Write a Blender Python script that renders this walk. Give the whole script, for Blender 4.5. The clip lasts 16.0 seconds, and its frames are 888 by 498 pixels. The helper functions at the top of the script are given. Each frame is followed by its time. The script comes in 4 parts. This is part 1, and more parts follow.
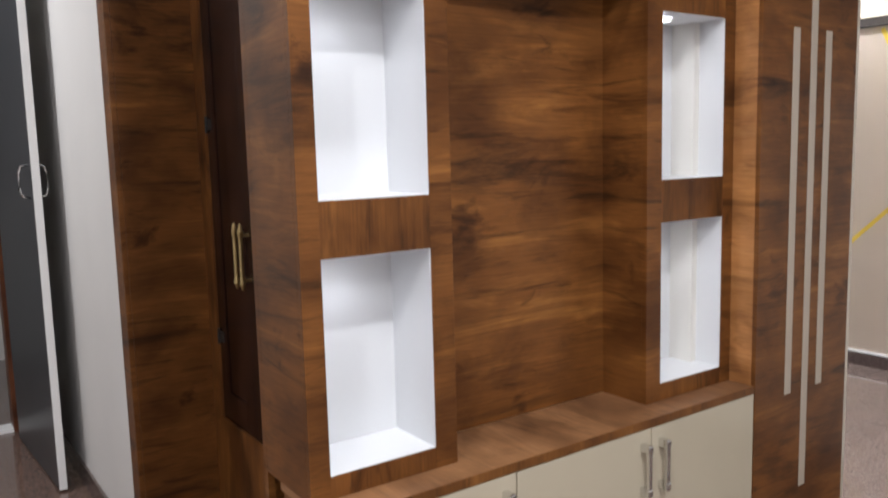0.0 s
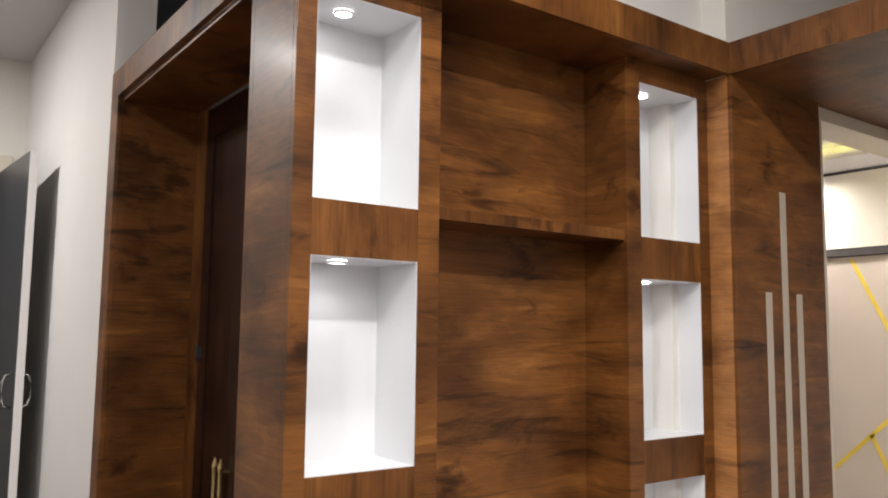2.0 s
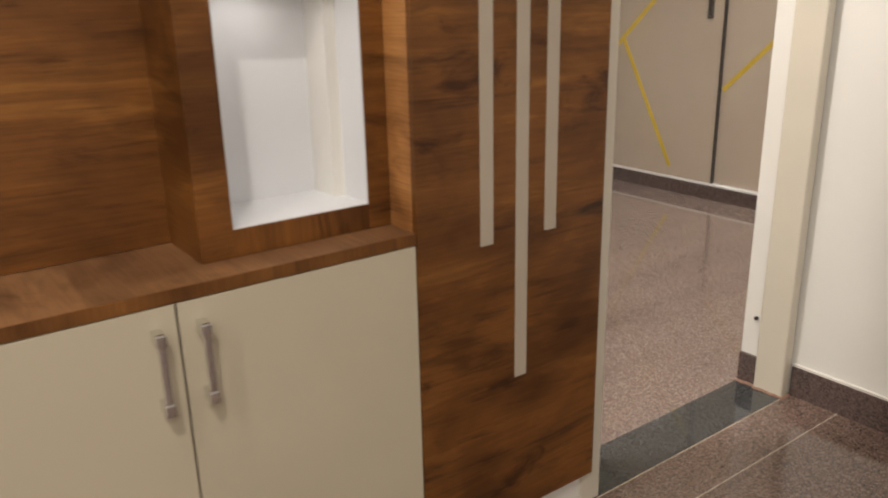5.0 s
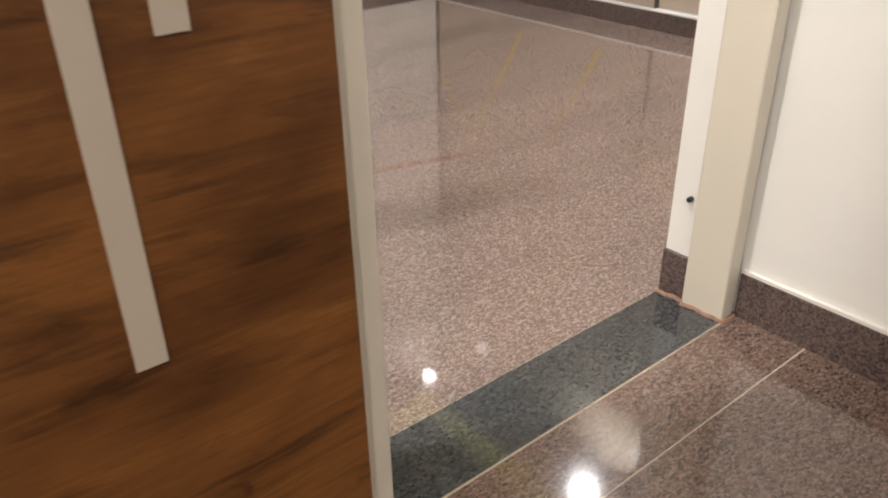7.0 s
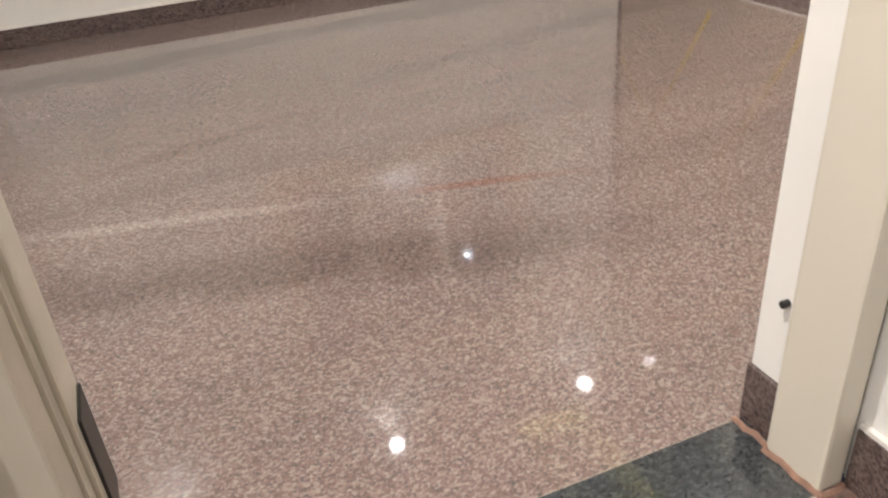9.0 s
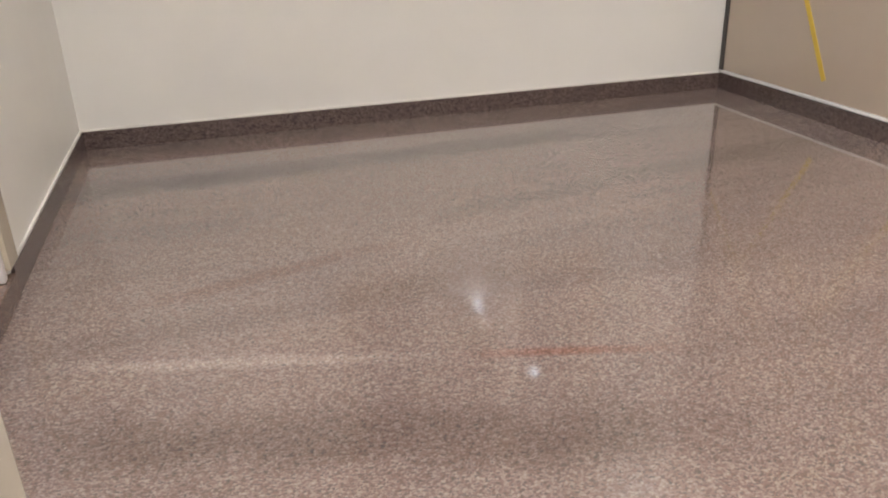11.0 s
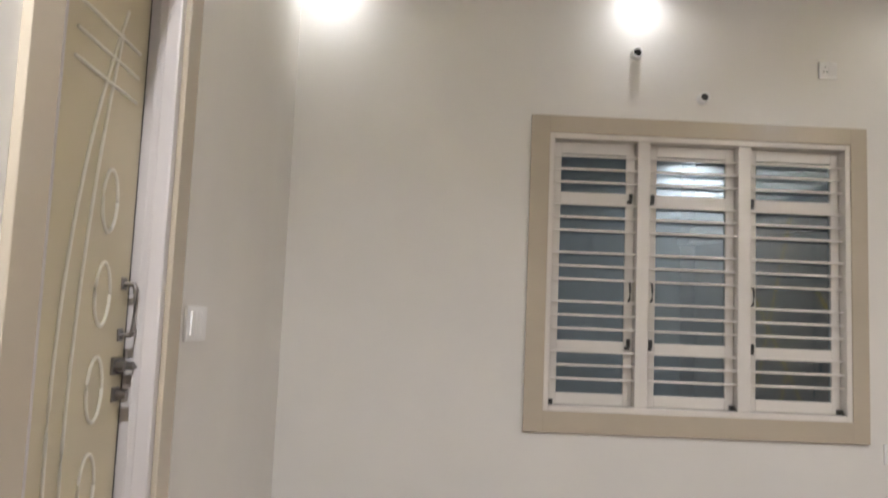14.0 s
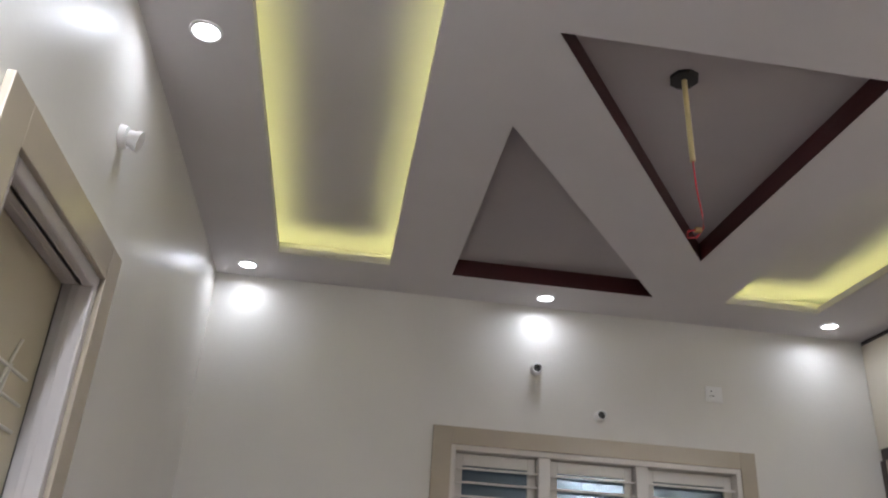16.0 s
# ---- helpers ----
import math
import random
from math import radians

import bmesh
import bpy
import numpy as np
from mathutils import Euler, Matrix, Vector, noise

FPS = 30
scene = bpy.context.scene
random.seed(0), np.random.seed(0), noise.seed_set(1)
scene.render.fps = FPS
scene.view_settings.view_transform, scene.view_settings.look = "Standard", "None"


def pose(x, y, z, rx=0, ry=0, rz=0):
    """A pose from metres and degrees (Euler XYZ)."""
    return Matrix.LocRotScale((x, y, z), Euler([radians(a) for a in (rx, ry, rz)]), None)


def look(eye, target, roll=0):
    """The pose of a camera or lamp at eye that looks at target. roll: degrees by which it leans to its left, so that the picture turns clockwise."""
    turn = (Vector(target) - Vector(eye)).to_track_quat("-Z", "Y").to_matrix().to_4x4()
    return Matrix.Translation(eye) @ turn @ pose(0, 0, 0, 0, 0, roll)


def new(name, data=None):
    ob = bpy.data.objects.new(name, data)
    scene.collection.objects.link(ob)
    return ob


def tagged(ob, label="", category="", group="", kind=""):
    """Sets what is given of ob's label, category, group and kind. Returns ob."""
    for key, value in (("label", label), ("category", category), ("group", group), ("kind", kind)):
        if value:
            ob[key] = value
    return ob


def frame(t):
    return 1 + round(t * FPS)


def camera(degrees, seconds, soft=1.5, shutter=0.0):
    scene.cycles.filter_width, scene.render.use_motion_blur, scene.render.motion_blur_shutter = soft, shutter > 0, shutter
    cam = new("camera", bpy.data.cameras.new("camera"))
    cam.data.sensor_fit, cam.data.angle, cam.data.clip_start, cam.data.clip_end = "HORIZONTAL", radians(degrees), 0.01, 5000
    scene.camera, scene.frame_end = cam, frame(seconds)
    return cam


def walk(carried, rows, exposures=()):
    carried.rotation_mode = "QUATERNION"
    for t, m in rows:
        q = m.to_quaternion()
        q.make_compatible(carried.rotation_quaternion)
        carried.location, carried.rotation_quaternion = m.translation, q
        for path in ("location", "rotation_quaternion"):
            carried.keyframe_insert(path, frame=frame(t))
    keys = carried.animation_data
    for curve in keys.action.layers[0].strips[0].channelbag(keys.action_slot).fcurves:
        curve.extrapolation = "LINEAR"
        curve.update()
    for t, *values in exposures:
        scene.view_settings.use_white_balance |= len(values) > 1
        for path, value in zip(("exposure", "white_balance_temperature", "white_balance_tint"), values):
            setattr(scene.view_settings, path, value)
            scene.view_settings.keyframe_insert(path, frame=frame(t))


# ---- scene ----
cam = camera(58.7, 16.0, soft=1.9, shutter=0.3)
PATH = [
    (0, (1.103, 0.894, 1.608), (2.24, 2.521, 1.364), -1.49),
    (0.5, (1.099, 0.882, 1.679), (2.253, 2.514, 1.597), -0.31),
    (1, (1.082, 0.875, 1.745), (2.248, 2.499, 1.795), 0.82),
    (1.5, (1.064, 0.868, 1.803), (2.232, 2.482, 1.976), 0.95),
    (2, (1.065, 0.854, 1.823), (2.239, 2.46, 2.029), 0.67),
    (2.5, (1.116, 0.848, 1.792), (2.309, 2.445, 1.956), 0.23),
    (3, (1.296, 0.9, 1.695), (2.491, 2.504, 1.706), 0.09),
    (3.5, (1.567, 0.978, 1.589), (2.719, 2.607, 1.454), -0.14),
    (4, (1.864, 1.015, 1.479), (2.947, 2.657, 1.12), 0.09),
    (4.5, (2.176, 1.02, 1.387), (3.25, 2.637, 0.905), -0.71),
    (5, (2.42, 1.068, 1.307), (3.54, 2.607, 0.692), -1.26),
    (5.2, (2.516, 1.108, 1.275), (3.651, 2.623, 0.63), -1.87),
    (7.5, (3.556, 1.664, 0.882), (4.607, 3.026, -0.138), -1.5),
    (8, (3.752, 1.702, 0.818), (4.627, 3.158, -0.237), -3.33),
    (8.5, (3.888, 1.727, 0.813), (4.608, 3.27, -0.236), -4.52),
    (9, (3.966, 1.773, 0.897), (4.574, 3.387, -0.117), -4.7),
    (9.2, (3.983, 1.795, 0.921), (4.56, 3.432, -0.072), -4.33),
    (11.3, (4.029, 1.984, 1.008), (4.501, 3.777, 0.257), -1.26),
    (11.5, (4.046, 2.01, 1.019), (4.487, 3.826, 0.306), -1.2),
    (12, (4.089, 2.077, 1.067), (4.448, 3.96, 0.495), -0.75),
    (12.5, (4.096, 2.138, 1.112), (4.325, 4.074, 0.663), -0.0),
    (13, (4.075, 2.191, 1.177), (4.182, 4.174, 0.935), 0.64),
    (13.5, (4.047, 2.209, 1.262), (4.092, 4.208, 1.219), 1.7),
    (14, (4.038, 2.214, 1.358), (4.07, 4.204, 1.556), 2.34),
    (14.5, (4.039, 2.232, 1.443), (4.091, 4.191, 1.845), 2.77),
    (15, (4.039, 2.221, 1.496), (4.126, 4.13, 2.088), 3.0),
    (15.5, (4.039, 2.196, 1.525), (4.181, 4.048, 2.267), 3.36),
    (16, (4.038, 2.17, 1.546), (4.254, 3.968, 2.396), 3.72),
]
EXPOSURES = [(0.0, 0.25, 6150, 10), (1.5, 0.24, 6500, 10), (3.0, 0.12, 6750, 10), (4.0, 0.0, 6700, 10), (5.2, 0.1, 7300, 10), (7.5, 0.48, 6850, 10), (9.2, 0.5, 6750, 10),
             (11.3, 0.45, 6650, 10), (12.5, 0.42, 6550, 10), (13.5, 0.25, 6500, 10), (14.0, 0.08, 6400, 10), (14.5, -0.14, 6250, 10), (15.0, -0.3, 6050, 10), (15.5, -0.4, 5950, 10), (16.0, -0.44, 5900, 10)]
walk(cam, [(t, look(e, g, r)) for t, e, g, r in PATH], EXPOSURES)

# ---- world and exposure: night outside ----
world = bpy.data.worlds.new("night")
scene.world = world
world.use_nodes = True
world.node_tree.nodes["Background"].inputs[0].default_value = (0.012, 0.014, 0.02, 1)
world.node_tree.nodes["Background"].inputs[1].default_value = 1.0

# ---- plan (metres) ----
WX0, WX1 = -1.7, 4.755            # hall, side walls
YD0, YD1 = 2.309, 2.482           # wall between hall and bedroom
RX0, RX1, RY1, RZ = 3.373, 6.736, 5.833, 3.013   # bedroom
HZ = 3.42                         # hall ceiling
PX = 1.784                        # wall with the wooden portal
YN, YP = 2.391, 2.301             # niche face, cabinet front


# ---- materials ----
def mat(name, base, rough=0.5, metal=0.0, var=0.0, scale=6.0, bump=0.0, bscale=60.0, spec=0.5, coat=0.0, stretch=(1, 1, 1)):
    m = bpy.data.materials.new(name)
    m.use_nodes = True
    nt = m.node_tree
    b = nt.nodes["Principled BSDF"]
    b.inputs["Base Color"].default_value = (*base, 1)
    b.inputs["Roughness"].default_value = rough
    b.inputs["Metallic"].default_value = metal
    b.inputs["Specular IOR Level"].default_value = spec
    b.inputs["Coat Weight"].default_value = coat
    b.inputs["Coat Roughness"].default_value = 0.06
    tc = nt.nodes.new("ShaderNodeTexCoord")
    mp = nt.nodes.new("ShaderNodeMapping")
    mp.inputs["Scale"].default_value = stretch
    nt.links.new(tc.outputs["Object"], mp.inputs["Vector"])
    if var:
        n = nt.nodes.new("ShaderNodeTexNoise")
        n.inputs["Scale"].default_value = scale
        n.inputs["Detail"].default_value = 6
        r = nt.nodes.new("ShaderNodeValToRGB")
        r.color_ramp.elements[0].position, r.color_ramp.elements[1].position = 0.3, 0.7
        r.color_ramp.elements[0].color = (*[c * (1 - var) for c in base], 1)
        r.color_ramp.elements[1].color = (*[min(1, c * (1 + var * 0.6)) for c in base], 1)
        nt.links.new(mp.outputs[0], n.inputs["Vector"])
        nt.links.new(n.outputs[0], r.inputs[0])
        nt.links.new(r.outputs[0], b.inputs["Base Color"])
    if bump:
        n = nt.nodes.new("ShaderNodeTexNoise")
        n.inputs["Scale"].default_value = bscale
        n.inputs["Detail"].default_value = 4
        bp = nt.nodes.new("ShaderNodeBump")
        bp.inputs["Strength"].default_value = bump
        bp.inputs["Distance"].default_value = 0.01
        nt.links.new(mp.outputs[0], n.inputs["Vector"])
        nt.links.new(n.outputs[0], bp.inputs["Height"])
        nt.links.new(bp.outputs[0], b.inputs["Normal"])
    return m


def wood(name, grain, dark=(0.044, 0.0178, 0.0062), mid=(0.168, 0.0645, 0.0160), light=(0.278, 0.119, 0.030), rough=0.42, heart=1.0):
    """Laminate with a long grain along one axis: cloudy boards, dark heart streaks, knots and fine pores."""
    m = mat(name, mid, rough, spec=0.3, coat=0.06)
    nt = m.node_tree
    b = nt.nodes["Principled BSDF"]
    b.inputs["Coat Roughness"].default_value = 0.2
    tc = nt.nodes.new("ShaderNodeTexCoord")

    def axes(along, across):
        mp = nt.nodes.new("ShaderNodeMapping")
        mp.inputs["Scale"].default_value = [along if k in grain else across for k in "xyz"]
        nt.links.new(tc.outputs["Object"], mp.inputs["Vector"])
        return mp.outputs[0]

    def noise(vec, scale, detail, distortion=0.0, rough_=0.55):
        n = nt.nodes.new("ShaderNodeTexNoise")
        n.inputs["Scale"].default_value, n.inputs["Detail"].default_value = scale, detail
        n.inputs["Distortion"].default_value, n.inputs["Roughness"].default_value = distortion, rough_
        nt.links.new(vec, n.inputs["Vector"])
        return n.outputs[0]

    def ramp(src, *stops):
        r = nt.nodes.new("ShaderNodeValToRGB")
        e = r.color_ramp.elements
        e[0].position, e[0].color = stops[0][0], (*stops[0][1], 1)
        e[1].position, e[1].color = stops[-1][0], (*stops[-1][1], 1)
        for p, c in stops[1:-1]:
            e.new(p).color = (*c, 1)
        nt.links.new(src, r.inputs[0])
        return r.outputs[0]

    def times(a, c, amount):
        k = nt.nodes.new("ShaderNodeMix")
        k.data_type, k.blend_type = "RGBA", "MULTIPLY"
        k.inputs[0].default_value = amount
        nt.links.new(a, k.inputs[6])
        nt.links.new(c, k.inputs[7])
        return k.outputs[2]

    one = (1.0, 1.0, 1.0)
    figure = noise(axes(0.9, 7.5), 1.5, 8, 0.9, 0.68)
    col = ramp(figure, (0.30, dark), (0.45, mid), (0.54, mid), (0.70, light))
    cloud = noise(axes(1.6, 2.6), 1.9, 4, 0.3)
    col = times(col, ramp(cloud, (0.36, (0.52, 0.47, 0.45)), (0.60, (1.16, 1.15, 1.11))), 0.95)
    streak = noise(axes(2.2, 17.0), 1.2, 6, 0.9, 0.6)
    col = times(col, ramp(streak, (0.30, (0.26, 0.22, 0.22)), (0.43, one)), 0.72 * heart)
    patch = noise(axes(3.4, 3.4), 1.0, 2, 0.4)
    knot = noise(axes(6.0, 13.0), 1.0, 5, 1.2, 0.6)
    gate = nt.nodes.new("ShaderNodeMath")
    gate.operation = "ADD"
    nt.links.new(patch, gate.inputs[0])
    nt.links.new(knot, gate.inputs[1])
    col = times(col, ramp(gate.outputs[0], (0.70, (0.30, 0.25, 0.25)), (0.86, one)), 0.9 * heart)
    pores = noise(axes(5.0, 130.0), 1.6, 6, 0.2)
    col = times(col, ramp(pores, (0.34, (0.80, 0.77, 0.75)), (0.62, (1.07, 1.07, 1.05))), 0.8)
    nt.links.new(col, b.inputs["Base Color"])
    bp = nt.nodes.new("ShaderNodeBump")
    bp.inputs["Strength"].default_value, bp.inputs["Distance"].default_value = 0.06, 0.002
    nt.links.new(pores, bp.inputs["Height"])
    nt.links.new(bp.outputs[0], b.inputs["Normal"])
    return m


def granite(name, cols, scale=170.0, rough=0.12, streak=0.0, veins=()):
    """Polished granite: fine crystals in several colours, and soft veins along the slab."""
    m = mat(name, cols[1], rough, spec=0.75, coat=0.25)
    nt = m.node_tree
    b = nt.nodes["Principled BSDF"]
    b.inputs["Coat Roughness"].default_value = 0.15
    tc = nt.nodes.new("ShaderNodeTexCoord")
    v = nt.nodes.new("ShaderNodeTexVoronoi")
    v.inputs["Scale"].default_value = scale
    n = nt.nodes.new("ShaderNodeTexNoise")
    n.inputs["Scale"].default_value, n.inputs["Detail"].default_value = scale * 0.35, 5
    lie = nt.nodes.new("ShaderNodeMapping")       # crystals lie along the slab
    lie.inputs["Rotation"].default_value = (0, 0, radians(8))
    lie.inputs["Scale"].default_value = (0.6, 1.0, 1.0)
    nt.links.new(tc.outputs["Object"], lie.inputs["Vector"])
    nt.links.new(lie.outputs[0], v.inputs["Vector"])
    nt.links.new(lie.outputs[0], n.inputs["Vector"])
    sep = nt.nodes.new("ShaderNodeSeparateColor")
    nt.links.new(v.outputs["Color"], sep.inputs[0])
    ad = nt.nodes.new("ShaderNodeMath")
    ad.operation = "MULTIPLY_ADD"
    ad.inputs[1].default_value = 0.5
    nt.links.new(sep.outputs[0], ad.inputs[0])
    hf = nt.nodes.new("ShaderNodeMath")
    hf.operation = "MULTIPLY"
    hf.inputs[1].default_value = 0.5
    nt.links.new(n.outputs[0], hf.inputs[0])
    nt.links.new(hf.outputs[0], ad.inputs[2])
    r = nt.nodes.new("ShaderNodeValToRGB")
    e = r.color_ramp.elements
    e[0].position, e[0].color = 0.22, (*cols[0], 1)
    e[1].position, e[1].color = 0.78, (*cols[3], 1)
    for p, col in ((0.42, cols[1]), (0.58, cols[2])):
        k = e.new(p)
        k.color = (*col, 1)
    nt.links.new(ad.outputs[0], r.inputs[0])
    out = r.outputs[0]
    if streak:
        mp = nt.nodes.new("ShaderNodeMapping")
        mp.inputs["Rotation"].default_value = (0, 0, radians(6))
        mp.inputs["Scale"].default_value = (0.35, 2.4, 1)
        w = nt.nodes.new("ShaderNodeTexNoise")
        w.inputs["Scale"].default_value, w.inputs["Detail"].default_value = 1.3, 4
        w.inputs["Distortion"].default_value = 0.5
        r3 = nt.nodes.new("ShaderNodeValToRGB")
        r3.color_ramp.elements[0].position, r3.color_ramp.elements[0].color = 0.34, (1 - streak, 1 - streak, 1 - streak * 0.9, 1)
        r3.color_ramp.elements[1].position, r3.color_ramp.elements[1].color = 0.55, (1, 1, 1, 1)
        mx = nt.nodes.new("ShaderNodeMix")
        mx.data_type, mx.blend_type = "RGBA", "MULTIPLY"
        mx.inputs[0].default_value = 1.0
        nt.links.new(tc.outputs["Object"], mp.inputs["Vector"])
        nt.links.new(mp.outputs[0], w.inputs["Vector"])
        nt.links.new(w.outputs[0], r3.inputs[0])
        nt.links.new(out, mx.inputs[6])
        nt.links.new(r3.outputs[0], mx.inputs[7])
        out = mx.outputs[2]
    for va, vb, half, x0, x1, tint in veins:
        # a natural vein along y = va + vb * x between x0 and x1
        def op(kind, u, v, w=None):
            k = nt.nodes.new("ShaderNodeMath")
            k.operation = kind
            for i, val in enumerate((u, v, w)):
                if val is None:
                    continue
                if isinstance(val, (int, float)):
                    k.inputs[i].default_value = val
                else:
                    nt.links.new(val, k.inputs[i])
            return k.outputs[0]
        def ramp(src, lo, hi):
            k = nt.nodes.new("ShaderNodeMapRange")
            k.interpolation_type = "SMOOTHSTEP"
            k.inputs["From Min"].default_value, k.inputs["From Max"].default_value = lo, hi
            nt.links.new(src, k.inputs["Value"])
            return k.outputs["Result"]
        xyz = nt.nodes.new("ShaderNodeSeparateXYZ")
        nt.links.new(tc.outputs["Object"], xyz.inputs[0])
        wob = nt.nodes.new("ShaderNodeTexNoise")
        wob.inputs["Scale"].default_value, wob.inputs["Detail"].default_value = 4.5, 5
        nt.links.new(tc.outputs["Object"], wob.inputs["Vector"])
        line = op("MULTIPLY_ADD", xyz.outputs[0], vb, va)
        d = op("SUBTRACT", xyz.outputs[1], line)
        d = op("ABSOLUTE", op("ADD", d, op("MULTIPLY", op("SUBTRACT", wob.outputs[0], 0.5), half * 1.3)), 0.0)
        mask = op("SUBTRACT", 1.0, ramp(d, half * 0.15, half))
        mask = op("MULTIPLY", mask, op("MULTIPLY", ramp(xyz.outputs[0], x0, x0 + 0.4), op("SUBTRACT", 1.0, ramp(xyz.outputs[0], x1 - 0.5, x1))))
        mask = op("MULTIPLY", mask, ramp(wob.outputs[0], 0.12, 0.5))
        mv = nt.nodes.new("ShaderNodeMix")
        mv.data_type, mv.blend_type = "RGBA", "MULTIPLY"
        nt.links.new(mask, mv.inputs[0])
        nt.links.new(out, mv.inputs[6])
        mv.inputs[7].default_value = (*tint, 1)
        out = mv.outputs[2]
    nt.links.new(out, b.inputs["Base Color"])
    return m


def glow(name, color, strength):
    m = bpy.data.materials.new(name)
    m.use_nodes = True
    b = m.node_tree.nodes["Principled BSDF"]
    b.inputs["Base Color"].default_value = (0.8, 0.8, 0.8, 1)
    b.inputs["Emission Color"].default_value = (*color, 1)
    b.inputs["Emission Strength"].default_value = strength
    return m


WOOD = wood("walnut_laminate", "xy")
WOOD_V = wood("walnut_laminate_upright", "z")
# Lighter than the other walnut: light falling on the counter put into its colour.
WOOD_TOP = wood("walnut_laminate_lit_top", "y", (0.15, 0.072, 0.034), (0.27, 0.135, 0.063), (0.36, 0.192, 0.098), 0.42, 0.5)
# Brighter copy of the walnut, with lamplight on the return board put into colour.
WOOD_LIT = wood("walnut_lit_return", "xy", (0.22, 0.095, 0.034), (0.43, 0.195, 0.068), (0.52, 0.26, 0.10), 0.42, 0.6)
BLOCK = wood("walnut_counter_edge", "z", (0.06, 0.024, 0.008), (0.18, 0.073, 0.020), (0.28, 0.122, 0.036), 0.42, 0.6)
DARKWOOD = wood("dark_polished_door", "z", (0.012, 0.005, 0.004), (0.028, 0.011, 0.007), (0.05, 0.02, 0.012), 0.25, 0.5)
FRAMEWOOD = wood("brown_door_frame", "z", (0.06, 0.02, 0.01), (0.14, 0.05, 0.022), (0.2, 0.08, 0.035), 0.4, 0.5)
PAINT = mat("ivory_wall_paint", (0.75, 0.725, 0.68), 0.4, var=0.03, scale=2.5, bump=0.06, bscale=45, spec=0.35)
PAINT_HALL = mat("white_hall_paint", (0.74, 0.72, 0.70), 0.5, var=0.03, scale=2.0, bump=0.05, bscale=50, spec=0.3)
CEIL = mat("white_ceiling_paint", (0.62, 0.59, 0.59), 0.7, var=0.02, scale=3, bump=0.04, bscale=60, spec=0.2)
TRAY = mat("grey_recess_top", (0.42, 0.385, 0.385), 0.7, var=0.03, scale=3, bump=0.04, bscale=60, spec=0.2)
MAROON = mat("maroon_paint", (0.048, 0.007, 0.008), 0.45, var=0.1, scale=8, bump=0.05)
LAMINATE = mat("white_gloss_laminate", (0.71, 0.715, 0.73), 0.36, spec=0.5, var=0.015, scale=4, bump=0.01, bscale=30)
CREAM = mat("cream_gloss_laminate", (0.54, 0.475, 0.36), 0.14, var=0.025, scale=5, bump=0.01, bscale=25)
BEIGE = mat("beige_gloss_laminate", (0.50, 0.42, 0.345), 0.10, var=0.025, scale=3, bump=0.008, bscale=20)
LOFTM = mat("ivory_gloss_laminate", (0.66, 0.60, 0.49), 0.10, var=0.02, scale=3, bump=0.008, bscale=20)
SLAT = mat("grey_beige_inlay", (0.47, 0.40, 0.32), 0.35, var=0.04, scale=10)
GOLD = mat("yellow_gold_inlay", (0.66, 0.47, 0.06), 0.3, var=0.1, scale=9)
ENAMEL = mat("ivory_enamel", (0.62, 0.565, 0.47), 0.22, var=0.03, scale=4, bump=0.03, bscale=35)
JAMBP = mat("pale_grey_enamel", (0.60, 0.56, 0.55), 0.3, var=0.03, scale=4, bump=0.03, bscale=35)
WHITEP = mat("white_window_enamel", (0.72, 0.68, 0.63), 0.25, var=0.03, scale=6, bump=0.03, bscale=40)
WINBAND = mat("beige_window_band", (0.48, 0.415, 0.325), 0.16, var=0.03, scale=5, bump=0.015, bscale=30)
DOORC = mat("cream_door_paint", (0.60, 0.53, 0.37), 0.28, var=0.03, scale=3, bump=0.03, bscale=40)
DOORLINE = mat("ivory_door_groove", (0.82, 0.79, 0.70), 0.3, var=0.02)
CHROME = mat("chrome", (0.78, 0.78, 0.78), 0.12, 1.0, var=0.04)
STEEL = mat("brushed_steel", (0.27, 0.25, 0.24), 0.35, 1.0, var=0.08, scale=30)
BRASS = mat("antique_brass", (0.55, 0.42, 0.2), 0.3, 1.0, var=0.15, scale=30)
BLACK = mat("black_metal", (0.02, 0.018, 0.016), 0.4, var=0.2, scale=40)
PLASTIC = mat("white_plastic", (0.86, 0.85, 0.84), 0.3, var=0.015)
GAP = mat("dark_track_and_gap", (0.06, 0.05, 0.045), 0.4, var=0.2, scale=15)
GRAN = granite("pink_granite", ((0.090, 0.081, 0.076), (0.172, 0.112, 0.095), (0.207, 0.149, 0.130), (0.30, 0.245, 0.215)), 330, 0.045, 0.16,
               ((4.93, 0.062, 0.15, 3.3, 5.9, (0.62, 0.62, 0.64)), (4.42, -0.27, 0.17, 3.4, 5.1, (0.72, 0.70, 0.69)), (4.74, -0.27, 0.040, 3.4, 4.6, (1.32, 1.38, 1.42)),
                (4.74, -0.27, 0.030, 4.4, 5.1, (0.95, 0.62, 0.55)), (3.17, 0.241, 0.06, 3.6, 4.7, (0.86, 0.78, 0.76)), (3.55, 0.19, 0.14, 4.5, 6.7, (0.80, 0.80, 0.80))))
GRAN_H = granite("brown_pink_granite", ((0.045, 0.038, 0.034), (0.130, 0.078, 0.060), (0.165, 0.104, 0.083), (0.24, 0.175, 0.148)), 270, 0.06)
GRAN_S = granite("dark_pink_granite_skirting", ((0.045, 0.03, 0.027), (0.085, 0.058, 0.052), (0.11, 0.077, 0.07), (0.15, 0.11, 0.10)), 230, 0.25)
GRAN_B = granite("black_granite", ((0.018, 0.020, 0.022), (0.034, 0.037, 0.039), (0.044, 0.047, 0.049), (0.075, 0.078, 0.080)), 300, 0.06)
